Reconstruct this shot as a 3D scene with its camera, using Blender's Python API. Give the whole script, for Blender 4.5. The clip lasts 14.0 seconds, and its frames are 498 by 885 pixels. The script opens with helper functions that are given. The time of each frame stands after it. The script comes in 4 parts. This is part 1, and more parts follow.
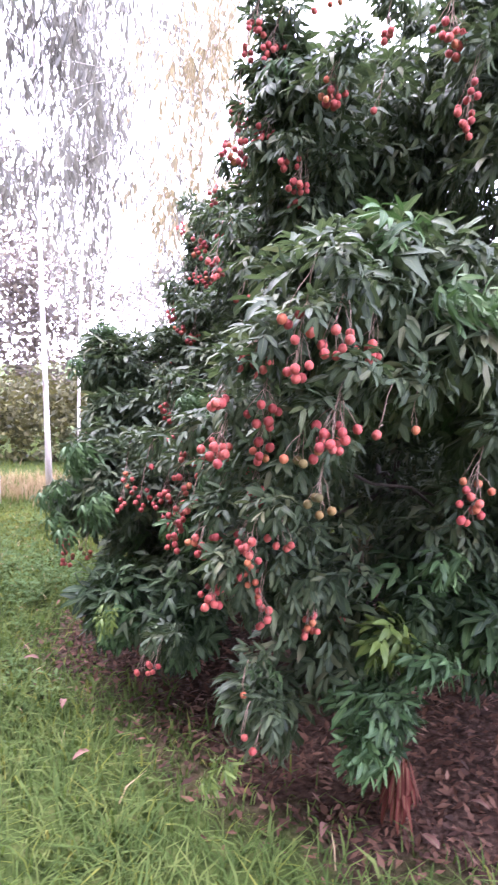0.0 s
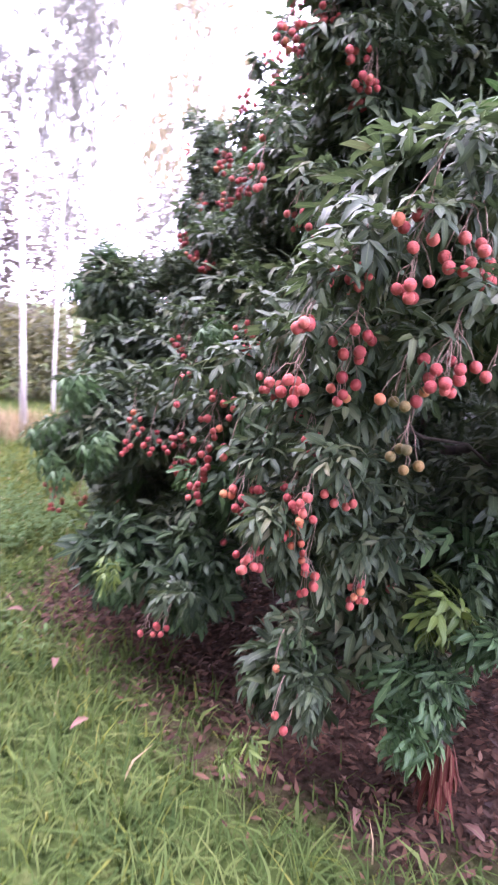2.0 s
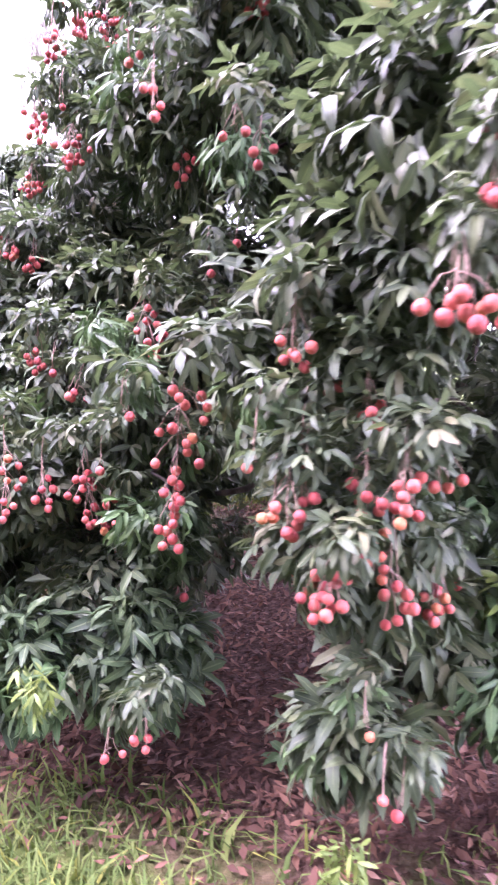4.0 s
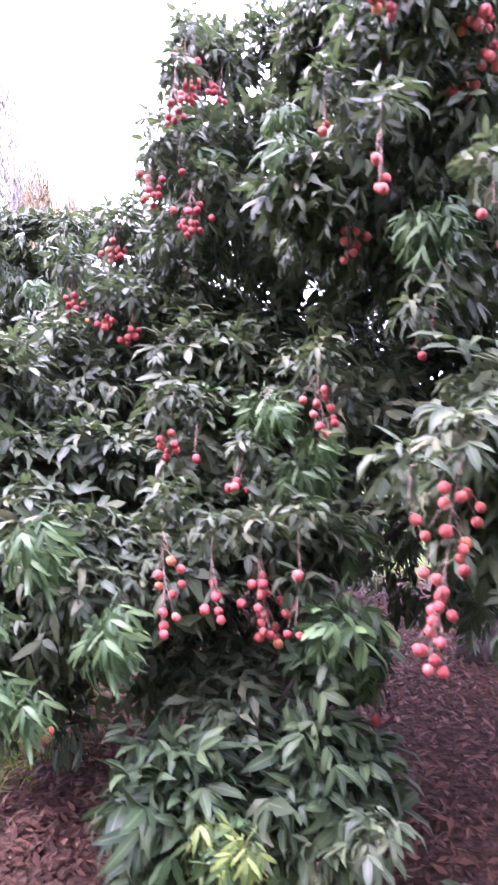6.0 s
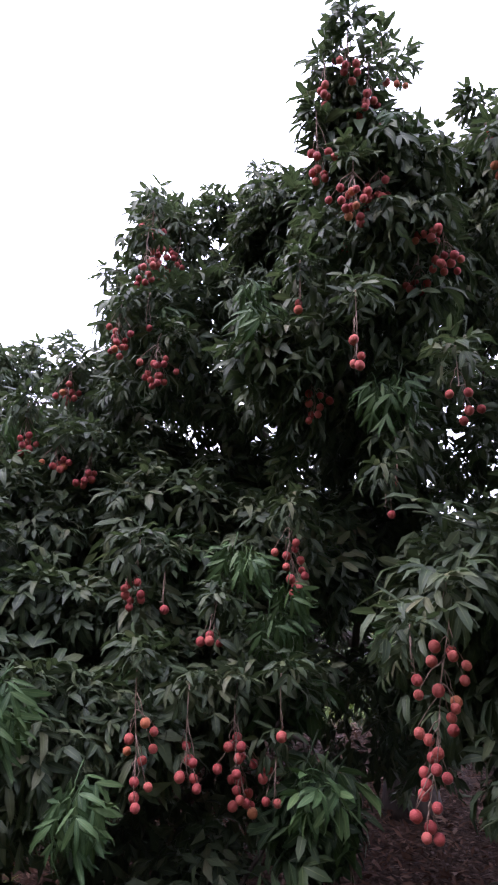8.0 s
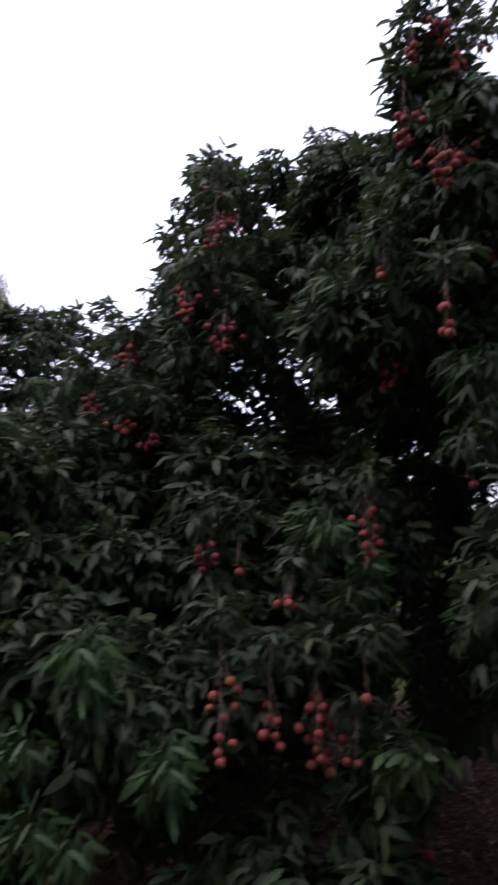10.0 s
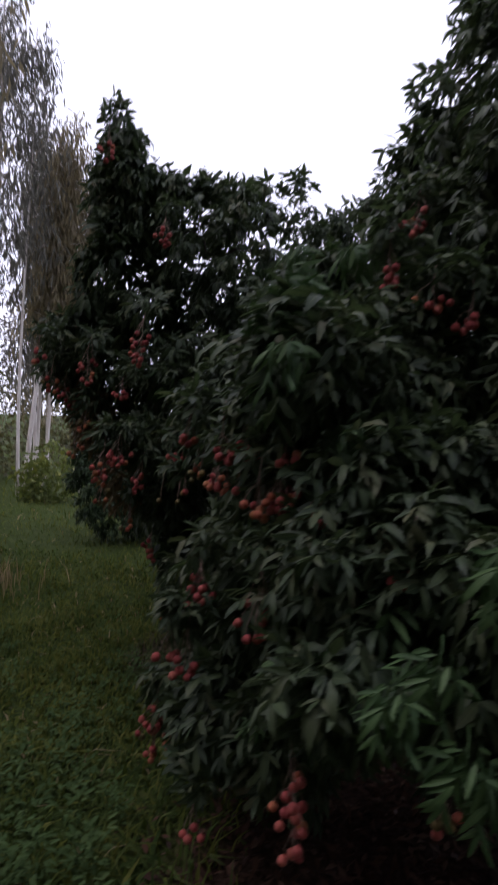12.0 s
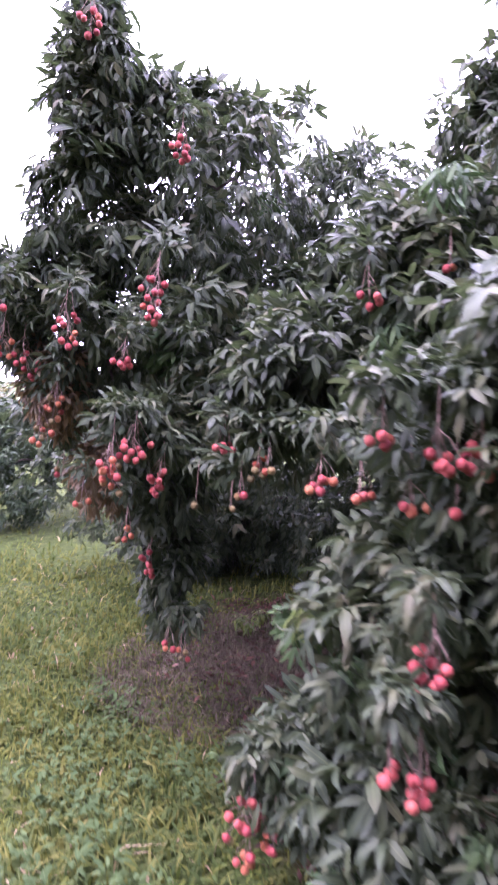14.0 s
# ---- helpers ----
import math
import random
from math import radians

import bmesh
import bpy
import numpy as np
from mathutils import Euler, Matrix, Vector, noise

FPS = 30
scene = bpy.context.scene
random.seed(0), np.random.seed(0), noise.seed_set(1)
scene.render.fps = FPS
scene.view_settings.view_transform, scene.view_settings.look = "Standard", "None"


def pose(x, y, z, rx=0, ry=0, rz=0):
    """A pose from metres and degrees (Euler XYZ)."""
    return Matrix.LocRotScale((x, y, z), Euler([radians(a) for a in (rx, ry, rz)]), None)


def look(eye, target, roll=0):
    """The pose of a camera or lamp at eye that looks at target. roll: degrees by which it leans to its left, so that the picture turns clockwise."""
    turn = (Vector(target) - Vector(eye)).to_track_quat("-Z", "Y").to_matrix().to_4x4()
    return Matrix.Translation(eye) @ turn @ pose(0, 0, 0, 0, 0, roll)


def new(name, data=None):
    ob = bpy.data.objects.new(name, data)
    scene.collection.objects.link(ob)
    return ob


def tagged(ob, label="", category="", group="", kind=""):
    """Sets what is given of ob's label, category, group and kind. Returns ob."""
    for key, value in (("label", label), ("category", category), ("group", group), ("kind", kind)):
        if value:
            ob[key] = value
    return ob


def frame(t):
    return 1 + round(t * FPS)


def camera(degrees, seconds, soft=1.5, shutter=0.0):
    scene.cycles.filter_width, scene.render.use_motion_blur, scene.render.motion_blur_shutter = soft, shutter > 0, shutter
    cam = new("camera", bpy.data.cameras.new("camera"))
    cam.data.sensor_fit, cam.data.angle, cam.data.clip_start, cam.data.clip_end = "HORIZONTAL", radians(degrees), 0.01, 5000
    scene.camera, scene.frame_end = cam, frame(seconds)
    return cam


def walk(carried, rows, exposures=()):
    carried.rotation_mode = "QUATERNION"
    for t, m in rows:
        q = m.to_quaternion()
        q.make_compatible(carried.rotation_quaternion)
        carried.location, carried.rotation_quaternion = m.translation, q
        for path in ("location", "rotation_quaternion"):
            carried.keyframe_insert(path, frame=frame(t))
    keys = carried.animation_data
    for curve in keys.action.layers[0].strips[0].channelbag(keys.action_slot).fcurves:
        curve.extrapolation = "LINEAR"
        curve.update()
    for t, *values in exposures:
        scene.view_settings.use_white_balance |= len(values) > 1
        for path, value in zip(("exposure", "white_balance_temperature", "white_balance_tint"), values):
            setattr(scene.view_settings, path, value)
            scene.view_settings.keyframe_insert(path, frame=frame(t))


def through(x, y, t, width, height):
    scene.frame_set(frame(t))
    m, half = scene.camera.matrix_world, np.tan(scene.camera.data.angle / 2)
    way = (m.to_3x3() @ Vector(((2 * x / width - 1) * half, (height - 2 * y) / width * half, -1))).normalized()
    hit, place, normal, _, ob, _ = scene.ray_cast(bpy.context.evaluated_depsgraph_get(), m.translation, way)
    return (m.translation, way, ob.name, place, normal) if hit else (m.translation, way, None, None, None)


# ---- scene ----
cam = camera(41.3, 14.0, soft=2.1, shutter=0.6)
PATH = [
    (0, (0.562, 1.609, 1.591), (0.233, 3.569, 1.366), 1.0),
    (0.5, (0.578, 1.611, 1.586), (0.19, 3.557, 1.334), 0.0),
    (1, (0.612, 1.644, 1.569), (0.265, 3.597, 1.311), 1.6),
    (1.5, (0.528, 1.731, 1.517), (0.128, 3.654, 1.14), 4.8),
    (2, (0.269, 1.886, 1.502), (0.054, 3.841, 1.138), 4.6),
    (2.2, (0.178, 1.935, 1.492), (0.088, 3.91, 1.19), 3.9),
    (4.3, (-0.454, 2.577, 1.325), (0.126, 4.473, 1.058), -4.2),
    (4.5, (-0.533, 2.63, 1.34), (0.052, 4.522, 1.062), -2.2),
    (4.9, (-0.691, 2.689, 1.359), (0.029, 4.527, 1.037), -4.7),
    (5, (-0.74, 2.711, 1.367), (-0.041, 4.558, 1.05), -5.9),
    (5.5, (-0.887, 2.821, 1.386), (-0.084, 4.645, 1.223), -5.2),
    (6, (-1.013, 2.957, 1.44), (-0.185, 4.775, 1.353), -4.1),
    (6.5, (-1.179, 3.009, 1.491), (-0.184, 4.743, 1.427), -5.3),
    (7, (-1.237, 3.033, 1.487), (-0.253, 4.771, 1.597), -3.7),
    (7.5, (-1.242, 3.031, 1.504), (-0.167, 4.7, 1.745), -3.4),
    (7.7, (-1.241, 3.028, 1.507), (-0.129, 4.666, 1.791), -3.6),
    (9.8, (-1.409, 3.149, 1.49), (-0.222, 4.742, 1.722), -0.4),
    (10, (-1.418, 3.16, 1.482), (-0.292, 4.799, 1.702), -1.0),
    (10.5, (-1.501, 3.207, 1.476), (-0.516, 4.944, 1.598), -0.3),
    (11, (-1.578, 3.358, 1.433), (-0.693, 5.151, 1.409), 2.4),
    (11.5, (-1.698, 3.607, 1.446), (-0.833, 5.408, 1.535), 0.2),
    (12, (-1.906, 3.861, 1.435), (-0.933, 5.607, 1.371), 1.9),
    (12.5, (-2.019, 4.041, 1.463), (-1.016, 5.765, 1.321), -0.8),
    (13, (-2.075, 4.32, 1.444), (-0.935, 5.959, 1.314), -3.1),
    (13.5, (-2.123, 4.602, 1.408), (-0.863, 6.145, 1.229), 1.0),
    (14, (-2.19, 4.896, 1.462), (-0.819, 6.344, 1.302), 2.0),
]
EXPOSURES = [(0.0, 3.56, 5650, 37), (2.2, 3.68, 5600, 48), (4.3, 4.84, 5700, 61), (5.0, 4.88, 5600, 57), (5.5, 4.5, 5600, 57), (6.5, 4.36, 5500, 60), (7.0, 4.12, 5500, 60), (7.7, 2.76, 5650, 41),
             (9.8, 0.56, 5750, 26), (11.0, 0.8, 5750, 26), (11.5, 1.17, 5800, 26), (12.0, 0.14, 5900, 25), (12.6, 0.7, 5850, 29), (13.0, 1.8, 5750, 38), (13.5, 3.76, 5550, 62), (14.0, 3.64, 5550, 65)]
walk(cam, [(t, look(e, g, r)) for t, e, g, r in PATH], EXPOSURES)

# ---- sky, sun ----
SUN_AZ, SUN_EL = 1.0, radians(60)       # azimuth from +y towards -x; a veiled sun over the far end of the lane
world = bpy.data.worlds.new("sky")
scene.world = world
world.use_nodes = True
wn = world.node_tree.nodes
sky = wn.new("ShaderNodeTexSky")
sky.sky_type = "NISHITA"
sky.sun_disc = False
sky.sun_elevation = SUN_EL
sky.sun_rotation = -SUN_AZ
sky.air_density, sky.dust_density, sky.ozone_density = 1.0, 6.0, 1.5
wn["Background"].inputs["Strength"].default_value = 0.15
cloud = wn.new("ShaderNodeMix")          # bright high overcast over the clear sky
cloud.data_type = "RGBA"
cloud.inputs["Factor"].default_value = 0.9
cloud.inputs["B"].default_value = (8.3, 8.4, 8.9, 1)
world.node_tree.links.new(sky.outputs["Color"], cloud.inputs["A"])
world.node_tree.links.new(cloud.outputs["Result"], wn["Background"].inputs["Color"])
sun = new("sun", bpy.data.lights.new("sun", "SUN"))
sun.data.energy, sun.data.angle, sun.data.color = 1.3, radians(45), (1.0, 0.95, 0.88)
sun.matrix_world = look((-math.sin(SUN_AZ) * 30, math.cos(SUN_AZ) * 30, math.tan(SUN_EL) * 30), (0, 0, 0))


# ---- materials ----
def material(name, rough=0.5, spec=0.5):
    m = bpy.data.materials.new(name)
    m.use_nodes = True
    b = m.node_tree.nodes["Principled BSDF"]
    b.inputs["Roughness"].default_value = rough
    b.inputs["Specular IOR Level"].default_value = spec
    return m, m.node_tree.nodes, m.node_tree.links, b


def ramp(nodes, stops):
    r = nodes.new("ShaderNodeValToRGB")
    e = r.color_ramp.elements
    while len(e) < len(stops):
        e.new(0.5)
    for el, (p, c) in zip(e, stops):
        el.position, el.color = p, (*c, 1)
    return r


def math_node(nodes, links, op, a, b=None, c=None):
    n = nodes.new("ShaderNodeMath")
    n.operation = op
    for i, v in enumerate((a, b, c)):
        if v is None:
            continue
        if isinstance(v, (int, float)):
            n.inputs[i].default_value = v
        else:
            links.new(v, n.inputs[i])
    return n.outputs[0]


def leaf_material(name, stops, rough, through=0.25, glow=(0.1, 0.2, 0.02), bump=0.25, spec=0.45):
    """Leaf blade: colour by leaf and by shoot, blotches, and light that comes through."""
    m, nodes, links, b = material(name, rough, spec)
    geo, info = nodes.new("ShaderNodeNewGeometry"), nodes.new("ShaderNodeObjectInfo")
    tex = nodes.new("ShaderNodeTexNoise")
    tex.inputs["Scale"].default_value, tex.inputs["Detail"].default_value = 5.0, 5.0
    links.new(geo.outputs["Position"], tex.inputs["Vector"])
    mix = math_node(nodes, links, "MULTIPLY_ADD", geo.outputs["Random Per Island"], 0.6, math_node(nodes, links, "MULTIPLY_ADD", tex.outputs["Fac"], 0.9, -0.27))
    r = ramp(nodes, stops)
    links.new(mix, r.inputs["Fac"])
    rib = nodes.new("ShaderNodeAttribute")
    rib.attribute_name = "rib"
    line = nodes.new("ShaderNodeMapRange")
    line.inputs["From Min"].default_value, line.inputs["From Max"].default_value = 0.86, 0.97
    line.inputs["To Max"].default_value = 0.28
    links.new(rib.outputs["Fac"], line.inputs["Value"])
    vein = nodes.new("ShaderNodeMix")
    vein.data_type = "RGBA"
    links.new(line.outputs["Result"], vein.inputs["Factor"])
    links.new(r.outputs["Color"], vein.inputs["A"])
    vein.inputs["B"].default_value = (0.2, 0.24, 0.1, 1)
    links.new(vein.outputs["Result"], b.inputs["Base Color"])
    fine = nodes.new("ShaderNodeTexNoise")
    fine.inputs["Scale"].default_value, fine.inputs["Detail"].default_value = 130.0, 3.0
    links.new(geo.outputs["Position"], fine.inputs["Vector"])
    bm = nodes.new("ShaderNodeBump")
    bm.inputs["Strength"].default_value, bm.inputs["Distance"].default_value = bump, 0.004
    links.new(fine.outputs["Fac"], bm.inputs["Height"])
    links.new(bm.outputs["Normal"], b.inputs["Normal"])
    rr = math_node(nodes, links, "MULTIPLY_ADD", fine.outputs["Fac"], 0.25, rough - 0.12)
    links.new(rr, b.inputs["Roughness"])
    tr = nodes.new("ShaderNodeBsdfTranslucent")
    tint = nodes.new("ShaderNodeMix")
    tint.data_type = "RGBA"
    tint.inputs["Factor"].default_value = 0.6
    links.new(r.outputs["Color"], tint.inputs["A"])
    tint.inputs["B"].default_value = (*glow, 1)
    links.new(tint.outputs["Result"], tr.inputs["Color"])
    ms = nodes.new("ShaderNodeMixShader")
    ms.inputs["Fac"].default_value = through
    links.new(b.outputs["BSDF"], ms.inputs[1])
    links.new(tr.outputs["BSDF"], ms.inputs[2])
    links.new(ms.outputs["Shader"], nodes["Material Output"].inputs["Surface"])
    return m


LEAF = leaf_material("leaf_mature", [(0.08, (0.015, 0.026, 0.013)), (0.35, (0.03, 0.047, 0.022)), (0.58, (0.049, 0.07, 0.032)), (0.76, (0.075, 0.09, 0.043)), (0.9, (0.1, 0.098, 0.05)), (1.0, (0.125, 0.092, 0.055))], 0.54, 0.24, (0.075, 0.115, 0.035), spec=0.24)
# Deep green leaf, its colour also darkened for the shade under the canopy
LEAF_LOW_SHADED = leaf_material("leaf_low_shaded", [(0.1, (0.01, 0.021, 0.009)), (0.5, (0.022, 0.041, 0.016)), (0.85, (0.04, 0.064, 0.024)), (1.0, (0.066, 0.09, 0.034))], 0.54, 0.12, (0.045, 0.085, 0.014), spec=0.17)
LEAF_YOUNG = leaf_material("leaf_young", [(0.1, (0.02, 0.044, 0.016)), (0.5, (0.041, 0.08, 0.028)), (1.0, (0.074, 0.12, 0.04))], 0.52, 0.16, (0.06, 0.125, 0.026), spec=0.17)
LEAF_FLUSH = leaf_material("leaf_flush", [(0.1, (0.045, 0.075, 0.018)), (0.5, (0.08, 0.12, 0.024)), (1.0, (0.13, 0.155, 0.034))], 0.5, 0.22, (0.15, 0.2, 0.026), spec=0.22)
LEAF_DRY = leaf_material("leaf_dry", [(0.05, (0.018, 0.009, 0.006)), (0.42, (0.054, 0.026, 0.016)), (0.7, (0.1, 0.052, 0.031)), (0.9, (0.15, 0.088, 0.06)), (1.0, (0.22, 0.14, 0.1))], 0.75, 0.08, (0.2, 0.08, 0.03), spec=0.15)
LEAF_BRONZE = leaf_material("leaf_bronze", [(0.1, (0.05, 0.042, 0.022)), (0.5, (0.11, 0.08, 0.037)), (1.0, (0.19, 0.125, 0.052))], 0.6, 0.2, (0.2, 0.13, 0.035), spec=0.2)
LEAF_WITHERED = leaf_material("leaf_withered", [(0.1, (0.03, 0.009, 0.007)), (0.6, (0.07, 0.019, 0.013)), (1.0, (0.14, 0.05, 0.032))], 0.8, 0.1, (0.15, 0.04, 0.02), spec=0.1)
LEAF_FALLEN = leaf_material("leaf_fallen", [(0.1, (0.07, 0.034, 0.024)), (0.6, (0.125, 0.066, 0.048)), (1.0, (0.19, 0.115, 0.088))], 0.7, 0.1, (0.2, 0.1, 0.06), spec=0.2)
LEAF_GUM = leaf_material("leaf_gum", [(0.1, (0.055, 0.056, 0.045)), (0.5, (0.105, 0.103, 0.08)), (1.0, (0.19, 0.175, 0.13))], 0.55, 0.38, (0.2, 0.19, 0.145))
# Gum leaf again, with the warm backlight of the sun put into its colour
LEAF_GUM_SUNLIT = leaf_material("leaf_gum_sunlit", [(0.1, (0.1, 0.085, 0.052)), (0.5, (0.18, 0.15, 0.082)), (1.0, (0.3, 0.245, 0.13))], 0.55, 0.45, (0.34, 0.28, 0.15))
LEAF_SCRUB = leaf_material("leaf_scrub", [(0.1, (0.028, 0.031, 0.012)), (0.5, (0.07, 0.07, 0.022)), (0.85, (0.12, 0.11, 0.03)), (1.0, (0.2, 0.165, 0.045))], 0.6, 0.25, (0.12, 0.11, 0.03))
LEAF_UNSEEN_WOODS = leaf_material("leaf_unseen_woods", [(0.1, (0.022, 0.028, 0.014)), (0.5, (0.05, 0.054, 0.022)), (1.0, (0.12, 0.1, 0.035))], 0.6, 0.25, (0.12, 0.11, 0.03))
LEAF_BUSH = leaf_material("leaf_bush", [(0.1, (0.05, 0.075, 0.016)), (0.6, (0.11, 0.145, 0.026)), (1.0, (0.24, 0.235, 0.04))], 0.55, 0.3, (0.2, 0.23, 0.03))
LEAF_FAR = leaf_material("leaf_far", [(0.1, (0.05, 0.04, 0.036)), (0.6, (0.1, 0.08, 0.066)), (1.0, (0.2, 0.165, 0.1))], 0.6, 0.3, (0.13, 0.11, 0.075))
GRASS = leaf_material("grass_blade", [(0.05, (0.02, 0.036, 0.011)), (0.5, (0.056, 0.084, 0.023)), (0.85, (0.098, 0.119, 0.036)), (1.0, (0.165, 0.17, 0.054))], 0.75, 0.28, (0.1, 0.155, 0.018), spec=0.03)
GRASS_DRY = leaf_material("grass_yellowing", [(0.05, (0.05, 0.07, 0.014)), (0.5, (0.095, 0.112, 0.022)), (1.0, (0.16, 0.155, 0.045))], 0.75, 0.28, (0.16, 0.17, 0.03), spec=0.03)
WEED = leaf_material("leaf_weed", [(0.1, (0.035, 0.06, 0.02)), (0.6, (0.06, 0.1, 0.035)), (1.0, (0.1, 0.14, 0.05))], 0.7, 0.28, (0.12, 0.19, 0.05), spec=0.03)
GRASS_DEAD = leaf_material("grass_dead", [(0.1, (0.04, 0.032, 0.02)), (0.6, (0.095, 0.08, 0.05)), (1.0, (0.18, 0.155, 0.1))], 0.8, 0.15, (0.12, 0.09, 0.06), spec=0.05)
STRAW = leaf_material("straw", [(0.1, (0.18, 0.13, 0.07)), (1.0, (0.36, 0.28, 0.16))], 0.7, 0.25, (0.3, 0.22, 0.08), spec=0.2)


def fruit_material(name, stops):
    m, nodes, links, b = material(name, 0.68, 0.22)
    geo, info, co = nodes.new("ShaderNodeNewGeometry"), nodes.new("ShaderNodeObjectInfo"), nodes.new("ShaderNodeTexCoord")
    tex = nodes.new("ShaderNodeTexNoise")
    tex.inputs["Scale"].default_value = 55.0
    links.new(geo.outputs["Position"], tex.inputs["Vector"])
    v = math_node(nodes, links, "MULTIPLY_ADD", info.outputs["Random"], 0.6, math_node(nodes, links, "MULTIPLY", tex.outputs["Fac"], 0.45))
    r = ramp(nodes, stops)
    links.new(v, r.inputs["Fac"])
    links.new(r.outputs["Color"], b.inputs["Base Color"])
    vor = nodes.new("ShaderNodeTexVoronoi")
    vor.inputs["Scale"].default_value = 290.0
    links.new(co.outputs["Object"], vor.inputs["Vector"])
    bm = nodes.new("ShaderNodeBump")
    bm.invert = True
    bm.inputs["Strength"].default_value, bm.inputs["Distance"].default_value = 0.4, 0.002
    links.new(vor.outputs["Distance"], bm.inputs["Height"])
    links.new(bm.outputs["Normal"], b.inputs["Normal"])
    b.inputs["Subsurface Weight"].default_value = 0.08
    b.inputs["Subsurface Radius"].default_value = (0.01, 0.003, 0.002)
    return m


FRUIT_RED = fruit_material("lychee_red", [(0.1, (0.175, 0.03, 0.03)), (0.45, (0.275, 0.053, 0.047)), (0.8, (0.33, 0.082, 0.063)), (1.0, (0.355, 0.12, 0.072))])
FRUIT_ORANGE = fruit_material("lychee_orange", [(0.1, (0.29, 0.062, 0.042)), (0.5, (0.33, 0.1, 0.05)), (1.0, (0.33, 0.145, 0.058))])
FRUIT_GREEN = fruit_material("lychee_unripe", [(0.1, (0.075, 0.065, 0.026)), (0.6, (0.13, 0.095, 0.034)), (1.0, (0.22, 0.12, 0.045))])


def bark_material(name, stops, scale, stretch):
    m, nodes, links, b = material(name, 0.8, 0.3)
    geo, mp = nodes.new("ShaderNodeNewGeometry"), nodes.new("ShaderNodeMapping")
    mp.inputs["Scale"].default_value = (scale, scale, scale * stretch)
    links.new(geo.outputs["Position"], mp.inputs["Vector"])
    tex = nodes.new("ShaderNodeTexNoise")
    tex.inputs["Scale"].default_value, tex.inputs["Detail"].default_value = 1.0, 6.0
    links.new(mp.outputs["Vector"], tex.inputs["Vector"])
    r = ramp(nodes, stops)
    links.new(tex.outputs["Fac"], r.inputs["Fac"])
    links.new(r.outputs["Color"], b.inputs["Base Color"])
    bm = nodes.new("ShaderNodeBump")
    bm.inputs["Strength"].default_value, bm.inputs["Distance"].default_value = 0.5, 0.01
    links.new(tex.outputs["Fac"], bm.inputs["Height"])
    links.new(bm.outputs["Normal"], b.inputs["Normal"])
    return m


BARK = bark_material("lychee_bark", [(0.3, (0.025, 0.02, 0.017)), (0.7, (0.085, 0.066, 0.052))], 30, 0.35)
BARK_GUM = bark_material("gum_bark", [(0.25, (0.3, 0.24, 0.2)), (0.45, (0.56, 0.5, 0.45)), (0.7, (0.74, 0.7, 0.65))], 12, 0.2)
STALK = bark_material("fruit_stalk", [(0.3, (0.11, 0.075, 0.055)), (0.7, (0.25, 0.175, 0.13))], 80, 0.5)

# Canopy drip lines on the ground: centre and radius of the leaf litter under each tree
LITTER = ((1.3, 5.55, 2.08), (0.7, 7.15, 0.95), (-0.42, 5.3, 0.82))


def litter_depth(x, y):
    """Metres inside the leaf litter (negative: out on the grass)."""
    return np.max([r - np.hypot(x - cx, y - cy) for cx, cy, r in LITTER], axis=0)


def ground_material():
    m, nodes, links, b = material("turf_and_litter", 0.95, 0.05)
    geo = nodes.new("ShaderNodeNewGeometry")
    pos = geo.outputs["Position"]

    def tex(scale, detail=5.0):
        n = nodes.new("ShaderNodeTexNoise")
        n.inputs["Scale"].default_value, n.inputs["Detail"].default_value = scale, detail
        links.new(pos, n.inputs["Vector"])
        return n.outputs["Fac"]

    depth = None
    flat = nodes.new("ShaderNodeVectorMath")
    flat.operation = "MULTIPLY"
    flat.inputs[1].default_value = (1, 1, 0)
    links.new(pos, flat.inputs[0])
    for cx, cy, r in LITTER:
        d = nodes.new("ShaderNodeVectorMath")
        d.operation = "DISTANCE"
        d.inputs[1].default_value = (cx, cy, 0)
        links.new(flat.outputs[0], d.inputs[0])
        inside = math_node(nodes, links, "SUBTRACT", r, d.outputs["Value"])
        depth = inside if depth is None else math_node(nodes, links, "MAXIMUM", depth, inside)
    wob = math_node(nodes, links, "MULTIPLY_ADD", tex(4.0), 0.7, -0.35)
    fac = nodes.new("ShaderNodeMapRange")
    fac.inputs["From Min"].default_value, fac.inputs["From Max"].default_value = -0.15, 0.15
    links.new(math_node(nodes, links, "ADD", depth, wob), fac.inputs["Value"])
    turf = ramp(nodes, [(0.25, (0.016, 0.026, 0.007)), (0.55, (0.04, 0.058, 0.014)), (0.8, (0.085, 0.088, 0.03))])
    links.new(tex(14.0), turf.inputs["Fac"])
    soil = ramp(nodes, [(0.3, (0.018, 0.011, 0.008)), (0.55, (0.05, 0.03, 0.021)), (0.8, (0.095, 0.06, 0.043))])
    links.new(tex(30.0), soil.inputs["Fac"])
    mix = nodes.new("ShaderNodeMix")
    mix.data_type = "RGBA"
    links.new(fac.outputs["Result"], mix.inputs["Factor"])
    links.new(turf.outputs["Color"], mix.inputs["A"])
    links.new(soil.outputs["Color"], mix.inputs["B"])
    links.new(mix.outputs["Result"], b.inputs["Base Color"])
    bm = nodes.new("ShaderNodeBump")
    bm.inputs["Strength"].default_value, bm.inputs["Distance"].default_value = 0.8, 0.03
    links.new(tex(45.0), bm.inputs["Height"])
    links.new(bm.outputs["Normal"], b.inputs["Normal"])
    return m


GROUND = ground_material()


